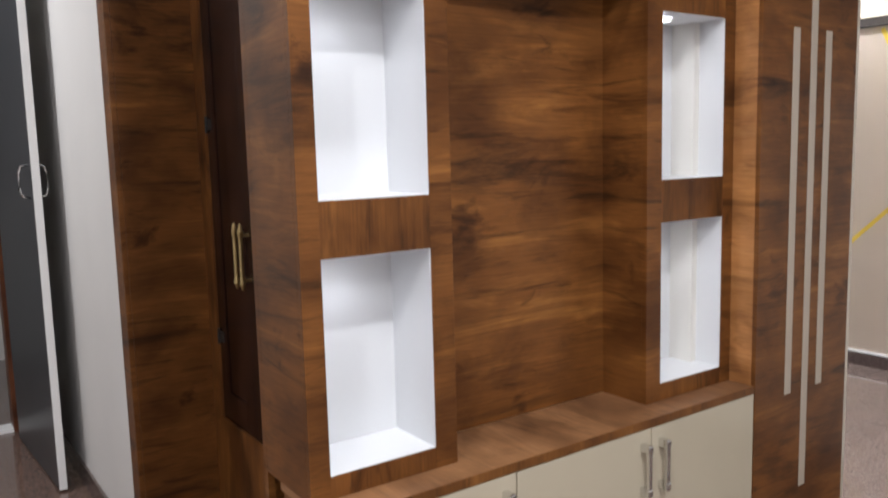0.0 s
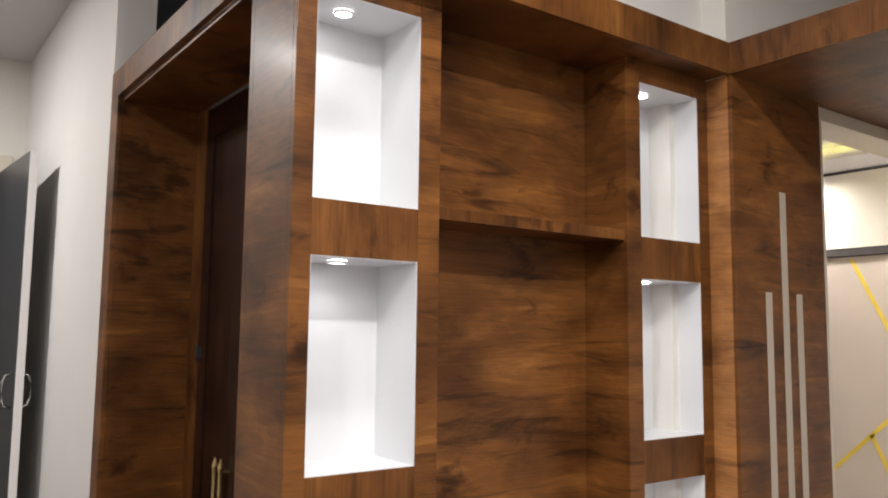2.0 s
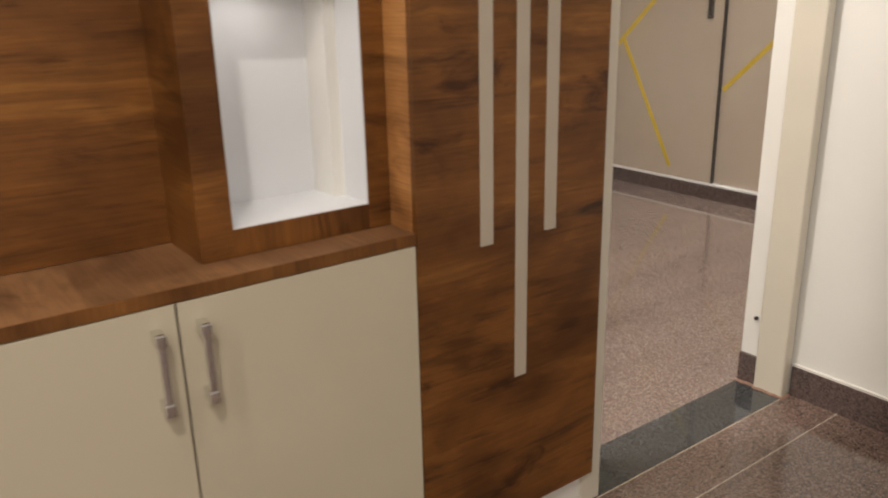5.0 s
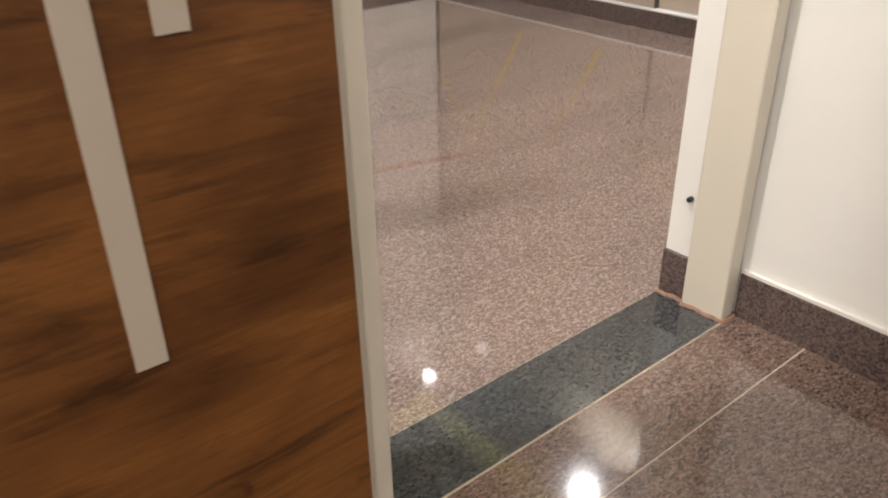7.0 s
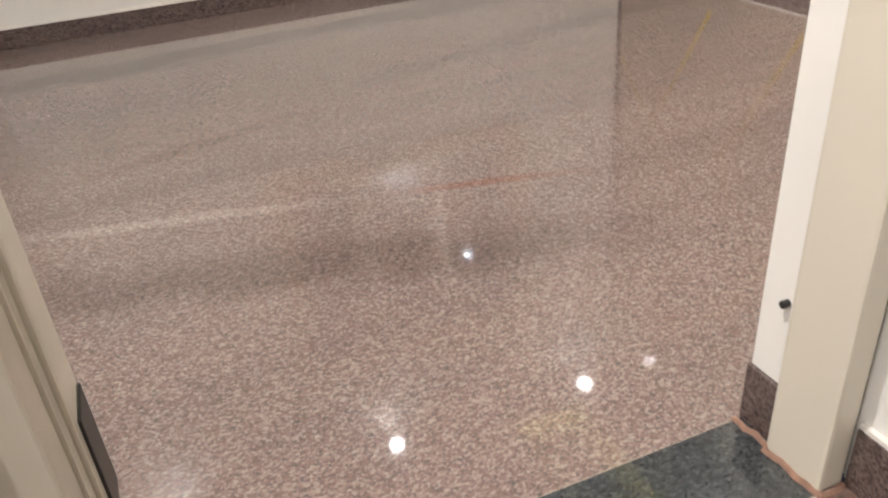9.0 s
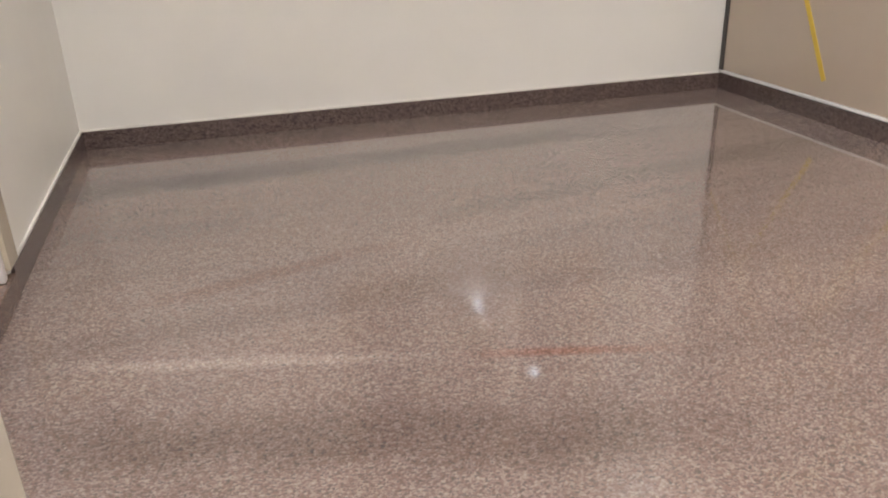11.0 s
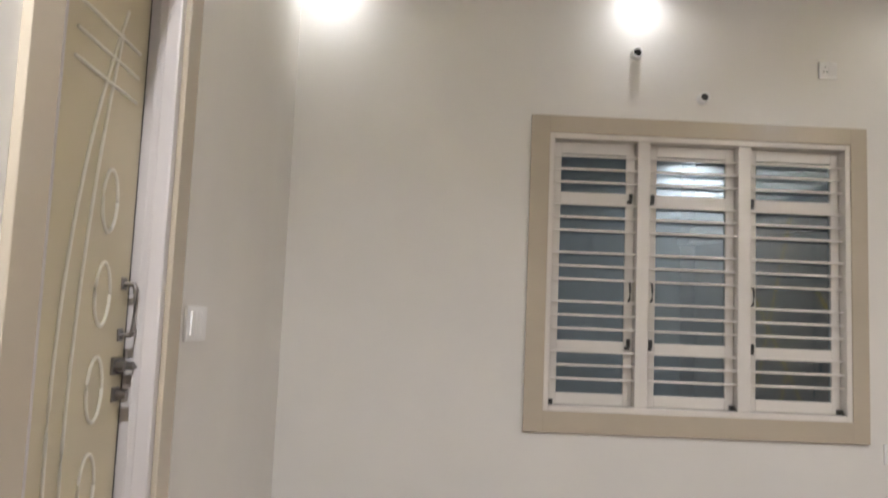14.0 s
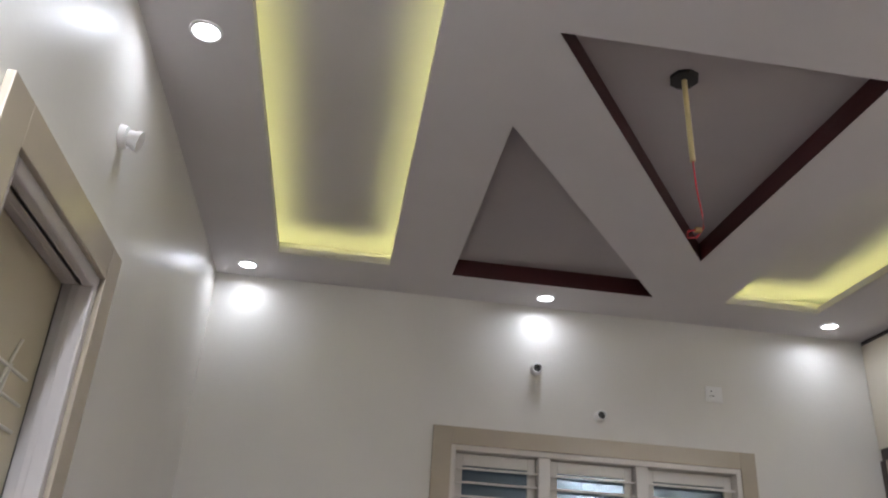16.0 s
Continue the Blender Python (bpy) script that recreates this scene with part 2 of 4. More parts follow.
GROUT = mat("cream_grout", (0.46, 0.37, 0.29), 0.8, var=0.15, scale=40)
LED = glow("white_led", (1.0, 0.985, 0.97), 14.0)
LED_N = glow("white_niche_led", (0.98, 0.98, 1.0), 25.0)
YLED = glow("yellow_led_strip", (1.0, 0.96, 0.32), 14.0)
# Faint emission stands in for light falling on the wall outside.
OUTW = mat("self_glowing_outside_wall", (0.20, 0.215, 0.225), 0.9, var=0.12, scale=2, bump=0.1)
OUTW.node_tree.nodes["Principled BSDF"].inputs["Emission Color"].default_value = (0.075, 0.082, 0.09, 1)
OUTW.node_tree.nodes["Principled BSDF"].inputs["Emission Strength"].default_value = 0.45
OUTD = mat("dark_pane_reflection", (0.02, 0.022, 0.03), 0.8, var=0.2)
RED = mat("red_wire", (0.5, 0.03, 0.04), 0.4, var=0.05)
GLASS = bpy.data.materials.new("window_glass")
GLASS.use_nodes = True
_t = GLASS.node_tree
_t.nodes.remove(_t.nodes["Principled BSDF"])
_thru, _coat, _mix = _t.nodes.new("ShaderNodeBsdfTransparent"), _t.nodes.new("ShaderNodeBsdfGlossy"), _t.nodes.new("ShaderNodeMixShader")
_thru.inputs["Color"].default_value = (0.62, 0.70, 0.74, 1)
_coat.inputs["Color"].default_value = (0.80, 0.90, 1.0, 1)
_coat.inputs["Roughness"].default_value = 0.03
_mix.inputs[0].default_value = 0.15
_t.links.new(_thru.outputs[0], _mix.inputs[1])
_t.links.new(_coat.outputs[0], _mix.inputs[2])
_t.links.new(_mix.outputs[0], _t.nodes["Material Output"].inputs["Surface"])


# ---- mesh helpers ----
def link(name, bm, material, parent=None, label=""):
    me = bpy.data.meshes.new(name)
    bm.to_mesh(me)
    bm.free()
    me.materials.append(material)
    ob = new(name, me)
    ob.parent = parent
    if label:
        ob["label"] = label
    return ob


def part(name, bm, material, parent, label=""):
    return link(name, bm, material, parent, label)


def box(x0, x1, y0, y1, z0, z1, bevel=0.0, bm=None):
    b = bmesh.new()
    bmesh.ops.create_cube(b, size=1.0)
    for v in b.verts:
        v.co = ((x0 + x1) / 2 + v.co.x * (x1 - x0), (y0 + y1) / 2 + v.co.y * (y1 - y0), (z0 + z1) / 2 + v.co.z * (z1 - z0))
    if bevel:
        bmesh.ops.bevel(b, geom=b.edges[:], offset=bevel, segments=2, affect="EDGES", profile=0.6)
    if bm is None:
        return b
    me = bpy.data.meshes.new("tmp")
    b.to_mesh(me)
    b.free()
    bm.from_mesh(me)
    bpy.data.meshes.remove(me)
    return bm


def boxes(rows, bevel=0.0):
    bm = bmesh.new()
    for r in rows:
        box(*r, bevel=bevel, bm=bm)
    return bm


def rod(a, b, r, bm=None, n=12, r2=None):
    bm = bm or bmesh.new()
    a, b = Vector(a), Vector(b)
    m = Matrix.Translation((a + b) / 2) @ (b - a).to_track_quat("Z", "Y").to_matrix().to_4x4()
    bmesh.ops.create_cone(bm, cap_ends=True, segments=n, radius1=r, radius2=r if r2 is None else r2, depth=(b - a).length, matrix=m)
    return bm


def tube(points, r, bm=None, n=8):
    """A round bar along a line of points."""
    bm = bm or bmesh.new()
    pts = [Vector(p) for p in points]
    rings = []
    for i, p in enumerate(pts):
        d = (pts[min(i + 1, len(pts) - 1)] - pts[max(i - 1, 0)]).normalized()
        q = d.to_track_quat("Z", "Y")
        rings.append([bm.verts.new(p + q @ Vector((r * math.cos(6.2832 * k / n), r * math.sin(6.2832 * k / n), 0))) for k in range(n)])
    for i in range(len(rings) - 1):
        for k in range(n):
            bm.faces.new((rings[i][k], rings[i][(k + 1) % n], rings[i + 1][(k + 1) % n], rings[i + 1][k]))
    bm.faces.new(rings[0][::-1])
    bm.faces.new(rings[-1])
    bmesh.ops.recalc_face_normals(bm, faces=bm.faces[:])
    return bm


def smooth(ob):
    for p in ob.data.polygons:
        p.use_smooth = True
    return ob


def setting(name, bm, material, label, category="wall"):
    return tagged(link(name, bm, material), label, category, kind="structure")


def holder(name, label, category, group="", kind=""):
    return tagged(new(name), label, category, group, kind)


def down_light(name, x, y, z, r, power, label, group, mat_led, spread=150, size=None):
    """A round recessed lamp: rim, glowing disc and the light that it gives."""
    top = holder(name, label, "ceiling light", group)
    rim = bmesh.new()
    n = 28
    prof = ((r * 1.22, z - 0.001), (r * 1.20, z - 0.006), (r * 1.02, z - 0.007), (r, z - 0.002))
    rings = [[rim.verts.new((x + a * math.cos(6.2832 * k / n), y + a * math.sin(6.2832 * k / n), h)) for k in range(n)] for a, h in prof]
    for i in range(3):
        for k in range(n):
            rim.faces.new((rings[i][k], rings[i][(k + 1) % n], rings[i + 1][(k + 1) % n], rings[i + 1][k]))
    smooth(part("rim", rim, PLASTIC, top))
    part("lens", rod((x, y, z - 0.0045), (x, y, z - 0.0015), r, n=28), mat_led, top, "glowing white lens")
    ld = bpy.data.lights.new(name + "_beam", "AREA")
    ld.shape, ld.size, ld.energy = "DISK", size or r * 1.6, power
    ld.spread = radians(spread)
    ld.color = (0.985, 0.99, 1.02) if z < 3.1 else (1.0, 0.985, 0.97)
    lo = new(name + "_beam", ld)
    lo.location = (x, y, z - 0.012)
    lo.parent = top
    return top


# ---- structure: floors ----
FLOOR_HALL = setting("floor_hall", box(WX0, WX1, -2.4, YD0 - 0.001, -0.12, -0.0008), GROUT, "cream grouted bed under the hall's granite slabs", "floor")
FLOOR_SIDE = setting("floor_passage", box(WX0, PX + 0.4, YD0, 8.2, -0.12, 0.0), GRAN_H, "polished brown granite passage floor", "floor")
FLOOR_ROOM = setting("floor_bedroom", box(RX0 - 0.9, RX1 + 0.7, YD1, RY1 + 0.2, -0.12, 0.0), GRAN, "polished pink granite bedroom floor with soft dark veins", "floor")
SILL = setting("threshold", box(3.70, 4.744, YD0, YD1, -0.12, -0.0004), GROUT, "grouted bed of the black granite door threshold", "floor")

# ---- structure: walls ----
HD = 2.60      # head of the bedroom doorway
setting("wall_door", boxes([(3.26, 3.80, YD0 + 0.011, YD1, 0, HZ), (3.80, 4.90, YD0 + 0.011, YD1, HD + 0.05, HZ), (4.90, RX1 + 0.7, YD0 + 0.011, YD1, 0, HZ),
                             (4.76, 4.90, YD0 + 0.011, YD1, 0, HD + 0.05)]), PAINT, "ivory painted wall round the bedroom doorway")
setting("wall_hall_right", box(WX1, WX1 + 0.15, -2.4, YD0 + 0.01, 0, HZ), PAINT, "ivory painted hall side wall")
setting("wall_hall_left", box(WX0 - 0.15, WX0, -2.4, 8.2, 0, HZ), PAINT_HALL, "white painted hall wall")
setting("wall_hall_back", box(WX0 - 0.15, WX1 + 0.15, -2.55, -2.4, 0, HZ), PAINT_HALL, "white painted wall at the hall's end")
setting("wall_behind_unit", box(2.12, 3.26, 2.64, 2.72, 0, HZ), PAINT_HALL, "white painted wall behind the display unit")
setting("wall_over_unit", box(PX, 3.26, 2.41, 2.72, 2.76, HZ), PAINT_HALL, "white painted wall above the wooden pelmet")
setting("wall_portal_far", box(PX, PX + 0.15, 4.0225, 6.15, 0, HZ), PAINT_HALL, "white painted wall beside the wooden portal")
setting("wall_over_portal", box(PX + 0.32, PX + 0.45, 2.72, 4.03, 2.70, HZ), PAINT_HALL, "shaded white wall set back above the portal")
setting("wall_passage_end", boxes([(WX0, 0.70, 6.15, 6.30, 0, HZ), (1.63, PX + 0.15, 6.15, 6.30, 0, HZ), (0.70, 1.63, 6.15, 6.30, 2.74, HZ)]), PAINT, "ivory wall with a doorway at the passage end")
setting("wall_far_room", boxes([(WX0, PX + 0.4, 8.2, 8.35, 0, HZ), (PX + 0.3, PX + 0.4, 6.3, 8.2, 0, HZ)]), PAINT_HALL, "white wall of the dim room beyond")
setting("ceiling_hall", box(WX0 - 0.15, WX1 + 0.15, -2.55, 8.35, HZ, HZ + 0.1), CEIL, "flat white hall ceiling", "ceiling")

WZ0, WZ1, WA, WB = 0.955, 2.325, 4.525, 6.02      # window opening
setting("wall_window", boxes([(RX0 - 0.15, WA, RY1, RY1 + 0.2, 0, RZ + 0.3), (WB, RX1 + 0.7, RY1, RY1 + 0.2, 0, RZ + 0.3),
                               (WA, WB, RY1, RY1 + 0.2, 0, WZ0), (WA, WB, RY1, RY1 + 0.2, WZ1, RZ + 0.3)]), PAINT, "ivory painted bedroom wall with a window")
DY0, DY1, DZ0, DZ1 = 3.522, 4.242, 0.072, 2.327     # side door opening
setting("wall_left", boxes([(RX0 - 0.2, RX0, YD1, DY0, 0, RZ + 0.3), (RX0 - 0.2, RX0, DY1, RY1, 0, RZ + 0.3),
                             (RX0 - 0.2, RX0, DY0, DY1, DZ1, RZ + 0.3)]), PAINT, "ivory painted bedroom side wall")
setting("wall_wardrobe_back", box(RX1 + 0.62, RX1 + 0.72, YD1, RY1, 0, RZ + 0.3), PAINT, "plain wall behind the wardrobe")
setting("ceiling_slab", box(RX0 - 0.2, RX1 + 0.7, YD1 - 0.2, RY1 + 0.2, RZ + 0.3, RZ + 0.4), CEIL, "concrete slab above the false ceiling", "ceiling")

# ---- structure: bedroom false ceiling with two coves and two triangles ----
CY0, CY1 = 3.0, 5.52
COVES = ((3.684, 4.193, CY0, CY1), (5.82, 6.31, CY0, CY1))
TRIS = (((4.49, 4.28), (4.49, 5.548), (5.47, 5.54)), ((4.515, 3.815), (5.505, 3.815), (5.508, 5.098)))


def ceiling_sheet():
    bm = bmesh.new()
    loops = [((RX0, YD1), (RX1, YD1), (RX1, RY1), (RX0, RY1))]
    loops += [((a, c), (b, c), (b, d), (a, d)) for a, b, c, d in COVES] + list(TRIS)
    edges = []
    for lp in loops:
        vs = [bm.verts.new((x, y, RZ)) for x, y in lp]
        edges += [bm.edges.new((vs[i], vs[(i + 1) % len(vs)])) for i in range(len(vs))]
    bmesh.ops.triangle_fill(bm, use_beauty=True, use_dissolve=False, edges=edges)
    for f in bm.faces:
        if f.normal.z > 0:
            f.normal_flip()
    return bm


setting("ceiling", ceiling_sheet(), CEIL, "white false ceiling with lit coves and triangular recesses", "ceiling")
for a, b, c, d in COVES:
    w, t = 0.13, 0.012
    lip = boxes([(a - t, a, c - t, d + t, RZ + 0.004, RZ + 0.036), (b, b + t, c - t, d + t, RZ + 0.004, RZ + 0.036), (a, b, c - t, c, RZ + 0.004, RZ + 0.036), (a, b, d, d + t, RZ + 0.004, RZ + 0.036)])
    setting("ceiling_cove_lip", lip, CEIL, "white upstand edge of the ceiling cove", "ceiling")
    shell = boxes([(a - w - t, a - w, c - w, d + w, RZ + 0.005, RZ + 0.115), (b + w, b + w + t, c - w, d + w, RZ + 0.005, RZ + 0.115),
                   (a - w, b + w, c - w - t, c - w, RZ + 0.005, RZ + 0.115), (a - w, b + w, d + w, d + w + t, RZ + 0.005, RZ + 0.115),
                   (a - w - t, b + w + t, c - w - t, d + w + t, RZ + 0.115, RZ + 0.127)])
    setting("ceiling_cove", shell, CEIL, "white cove recess lit by a yellow strip", "ceiling")
    s = 0.055
    strip = holder("led_strip", "yellow LED strip hidden on the cove ledge", "light strip", "cove strips")
    for q in ((a - s, a - s + 0.012, c - s, d + s), (b + s - 0.012, b + s, c - s, d + s), (a - s + 0.013, b + s - 0.013, c - s, c - s + 0.012), (a - s + 0.013, b + s - 0.013, d + s - 0.012, d + s)):
        part("strip", box(*q, RZ + 0.012, RZ + 0.018), YLED, strip)
        part("carrier", box(q[0] - 0.003, q[1] + 0.003, q[2] - 0.003, q[3] + 0.003, RZ + 0.001, RZ + 0.0115), PLASTIC, strip)
TD = 0.085
for tri in TRIS:
    bm, cap = bmesh.new(), bmesh.new()
    vs = [[bm.verts.new((x, y, z)) for x, y in tri] for z in (RZ, RZ + TD)]
    for i in range(3):
        bm.faces.new((vs[0][i], vs[0][(i + 1) % 3], vs[1][(i + 1) % 3], vs[1][i]))
    setting("ceiling_recess_side", bm, MAROON, "maroon painted side of a triangular recess", "ceiling")
    # Recess top in a darker grey than the ceiling sheet.
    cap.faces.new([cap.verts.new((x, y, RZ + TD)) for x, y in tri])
    setting("ceiling_recess_top", cap, TRAY, "grey top of a triangular recess, darker than the ceiling", "ceiling")

# ---- bedroom and hall lamps ----
# The 42 W lamp is out of view, added by symmetry to fill the room.
for x, y, w, spread in ((3.535, 5.685, 1.15, 165), (4.98, 5.695, 1.15, 165), (6.45, 5.65, 1.15, 165), (3.545, 4.02, 1.5, 165), (6.46, 4.01, 14.0, 160), (3.545, 2.62, 42.0, 150), (6.40, 2.61, 30.0, 150)):
    down_light("recessed_light", x, y, RZ, 0.038, w, "small round white recessed ceiling light, switched on", "bedroom downlights", LED, spread, 0.08)
# Hall lamps are assumed: none is in view, places and powers set for brightness.
for x, y, w in ((0.2, 0.9, 28.0), (1.75, 0.6, 44.0), (0.2, -1.2, 26.0), (2.0, -1.2, 28.0), (0.3, 3.4, 9.0), (0.5, 5.0, 36.0), (1.8, 1.7, 13.0)):
    down_light("recessed_light", x, y, HZ, 0.06, w, "round white recessed hall ceiling light, unseen, added to brighten the hall", "hall downlights", LED, 180)
# Added fill lamp under the soffit; no such lamp is in view.
down_light("recessed_light", 4.0, 1.5, 2.651, 0.04, 0.6, "round white light in the wooden soffit, unseen, added as weak fill", "hall downlights", LED, 150)

# ---- skirting ----
SK, SR = 0.106, 0.086
setting("skirting_hall", boxes([(WX1 - 0.012, WX1, -2.4, YD0, 0, SK), (4.71, 4.76, YD0 + 0.108, YD1 + 0.003, 0, SK)], 0.002), GRAN_S, "dark granite skirting of the hall", "skirting")
setting("skirting_unit", box(PX + 0.01, 3.84, YP + 0.035, YP + 0.05, 0, 0.098), GRAN_S, "dark granite plinth under the cabinets", "skirting")
setting("skirting_passage", box(PX - 0.012, PX, 4.023, 6.15, 0, SK), GRAN_S, "dark granite skirting of the passage", "skirting")
setting("skirting_bedroom", boxes([(RX0, RX0 + 0.012, DY1 + 0.02, RY1, 0, SR), (RX0, RX0 + 0.012, YD1, DY0 - 0.1, 0, SR), (RX0 + 0.012, RX1, RY1 - 0.012, RY1, 0, SR)], 0.002), GRAN_S, "dark granite skirting of the bedroom", "skirting")
setting("skirting_wardrobe", box(RX1 - 0.004, RX1 + 0.02, YD1, RY1 - 0.012, 0, 0.088), GRAN_S, "dark granite plinth of the wardrobe", "skirting")
setting("trim_skirting", boxes([(RX0, RX0 + 0.009, DY1 + 0.02, RY1, SR, SR + 0.007), (RX0 + 0.009, RX1, RY1 - 0.009, RY1, SR, SR + 0.007), (WX1 - 0.009, WX1, -2.4, YD0, SK, SK + 0.007)]), WHITEP, "white filled joint above the skirting", "trim")

# ---- bedroom doorway frame ----
XJ = 3.828
DFR = holder("door_frame", "ivory enamelled door frame of the bedroom doorway", "door frame", kind="structure")
part("jamb", boxes([(XJ - 0.07, XJ, YD0 + 0.005, YD0 + 0.066, -0.002, HD), (XJ - 0.043, XJ + 0.004, YD0 + 0.066, YD0 + 0.09, -0.002, HD), (XJ - 0.042, XJ + 0.009, YD0 + 0.09, YD1 + 0.002, -0.002, HD)], 0.003), ENAMEL, DFR)
part("jamb", boxes([(4.698, 4.743, YD0 + 0.002, YD0 + 0.105, -0.002, HD)], 0.006), ENAMEL, DFR)
part("jamb_reveal", box(4.718, 4.76, YD0 + 0.106, YD1 + 0.001, SK, HD), PAINT, DFR)
part("head", boxes([(XJ - 0.043, 4.743, YD0 + 0.004, YD0 + 0.11, HD, HD + 0.05), (XJ - 0.043, 4.76, YD0 + 0.11, YD1, HD + 0.01, HD + 0.05)], 0.003), ENAMEL, DFR)
part("strike_plate", boxes([(XJ + 0.0085, XJ + 0.0125, YD0 + 0.108, YD0 + 0.17, 0.285, 0.418)], 0.0015), BLACK, DFR, "black steel strike keeper")
part("floor_bolt", rod((4.707, YD0 + 0.128, 0.244), (4.719, YD0 + 0.128, 0.244), 0.006), BLACK, DFR, "small black door stop")
rng = random.Random(4)
bead = [(4.700 + rng.uniform(-0.004, 0.003), YD1 + 0.002 - 0.0145 * i, 0.001 + rng.uniform(0, 0.002)) for i in range(6)] + [(4.694 + rng.uniform(-0.004, 0.003), YD0 + 0.10 - 0.0155 * i, 0.001 + rng.uniform(0, 0.002)) for i in range(7)]
bead += [(4.698 + 0.014 * i, YD0 - 0.003 + rng.uniform(-0.004, 0.002), 0.001 + rng.uniform(0, 0.002)) for i in range(4)]
part("mortar_bead", tube(bead, 0.0055, n=6), mat("reddish_mortar", (0.30, 0.17, 0.12), 0.9, var=0.3, scale=60, bump=0.4, bscale=120), DFR, "rough reddish mortar at the foot of the jamb")
kp = part("lock_plate", box(4.6955, 4.6995, YD0 + 0.062, YD0 + 0.098, 1.275, 1.415, 0.001), STEEL, DFR, "steel lock plate")
for z in (1.30, 1.365):
    part("latch_hole", box(4.6945, 4.6954, YD0 + 0.070, YD0 + 0.090, z, z + 0.032), BLACK, kp)

# ---- display unit: columns with lit niches ----
ROWS = ((0.911, 1.389), (1.512, 1.984), (2.109, 2.583))
TOPZ, CT = 2.651, 0.860


def column(x0, x1, n0, n1, label):
    col = holder("display_column", label, "display column", "columns of the display unit")
    part("stile", box(x0, n0, YN, YN + 0.018, CT, TOPZ, 0.0012), WOOD, col)
    part("stile", box(n1, x1, YN, YN + 0.018, CT, TOPZ, 0.0012), WOOD, col)
    zs = [CT] + [v for r in ROWS for v in r] + [TOPZ]
    for i in range(0, 8, 2):
        part("rail", box(n0, n1, YN + 0.0006, YN + 0.018, zs[i], zs[i + 1], 0.0008), WOOD_V, col)
    part("side_panel", box(x0, x0 + 0.018, YN + 0.018, 2.628, CT, TOPZ), WOOD, col)
    part("side_panel", box(x1 - 0.018, x1, YN + 0.018, 2.628, CT, TOPZ), WOOD, col)
    for z0, z1 in ROWS:
        t, y1 = 0.010, 2.575
        e = 0.0018
        part("niche_lining", boxes([(n0 - t + e, n0 + e, YN + 0.0020, y1, z0 - t + e, z1 + t - e), (n1 - e, n1 + t - e, YN + 0.0020, y1, z0 - t + e, z1 + t - e),
                                    (n0 + e, n1 - e, YN + 0.0020, y1, z0 - t + e, z0 + e), (n0 + e, n1 - e, YN + 0.0020, y1, z1 - e, z1 + t - e),
                                    (n0 + e, n1 - e, y1 - 0.008, y1, z0 + e, z1 - e)]), LAMINATE, col, "glossy white laminate niche")
    return col


COL1 = column(PX, 2.174, 1.833, 2.112, "tall walnut laminate column with three lit white niches beside the portal")
COL2 = column(2.853, 3.25, 2.916, 3.200, "tall walnut laminate column with three lit white niches beside the slatted panel")
for n0, n1 in ((1.833, 2.112), (2.916, 3.200)):
    for z0, z1 in ROWS:
        down_light("niche_light", n0 + 0.11, YN + 0.085, z1 - 0.0022, 0.019, 0.098, "tiny round white spotlight in the niche ceiling, switched on", "niche spotlights", LED_N, 120, 0.03)

bp = holder("back_panel", "walnut laminate back panel between the two niche columns", "wall panel")
part("upper_board", box(2.174, 2.853, 2.560, 2.576, 2.1095, TOPZ), WOOD, bp)
part("lower_board", box(2.174, 2.853, 2.560, 2.576, CT, 2.1085), WOOD, bp)
sh = holder("wall_shelf", "walnut laminate shelf between the niche columns", "shelf")
part("board", box(2.1745, 2.8525, 2.402, 2.5595, 2.094, 2.124, 0.0008), WOOD, sh)
part("edge_band", box(2.1745, 2.8525, YN + 0.0085, 2.4018, 2.0938, 2.1242, 0.0008), WOOD_V, sh)

ct = holder("countertop", "walnut laminate counter over the cream base cabinets", "countertop")
part("slab", box(PX + 0.002, 3.2495, YP + 0.002, 2.5595, 0.838, CT - 0.0005, 0.0012), WOOD_TOP, ct)
part("edge_band", box(PX + 0.002, 3.2495, YP - 0.001, YP + 0.0018, 0.836, CT, 0.0008), BLOCK, ct)


def pull(x, y, z0, z1, parent):
    """A chrome bar handle with turned feet."""
    bm = bmesh.new()
    box(x - 0.0065, x + 0.0065, y - 0.033, y - 0.024, z0 + 0.004, z1 - 0.004, 0.003, bm)
    for z in (z0 + 0.012, z1 - 0.012):
        box(x - 0.009, x + 0.009, y - 0.034, y, z - 0.012, z + 0.012, 0.004, bm)
    return part("handle", bm, CHROME, parent, "chrome bar handle")


for x0, x1, hx in ((PX + 0.006, 2.2825, 2.245), (2.2855, 2.7705, 2.733), (2.7735, 3.249, 2.808)):
    cab = holder("base_cabinet", "cream gloss base cabinet with one door and a chrome handle", "cabinet", "base cabinets")
    part("body", box(x0, x1, YP + 0.02, 2.55, 0.10, 0.8355), WOOD, cab)
    dr = part("door", box(x0 + 0.0005, x1 - 0.0005, YP, YP + 0.0185, 0.10, 0.834, 0.0015), CREAM, cab)
    pull(hx, YP, 0.652, 0.80, dr)

# ---- slatted end panel ----
sp = holder("slatted_panel", "tall walnut laminate panel with three slim grey-beige strips", "wall panel")
part("board", box(3.2512, 3.781, YP - 0.002, YP + 0.0125, 0.10, 2.6505, 0.001), WOOD, sp)
# The lit look of this board comes from its brighter wood colours.
part("return_board", box(3.2512, 3.268, YP + 0.013, YN + 0.017, 0.10, 2.6505), WOOD_LIT, sp)
part("edge_band", box(3.7812, 3.7825, YP - 0.002, YP + 0.0125, 0.10, 2.6505), SLAT, sp)
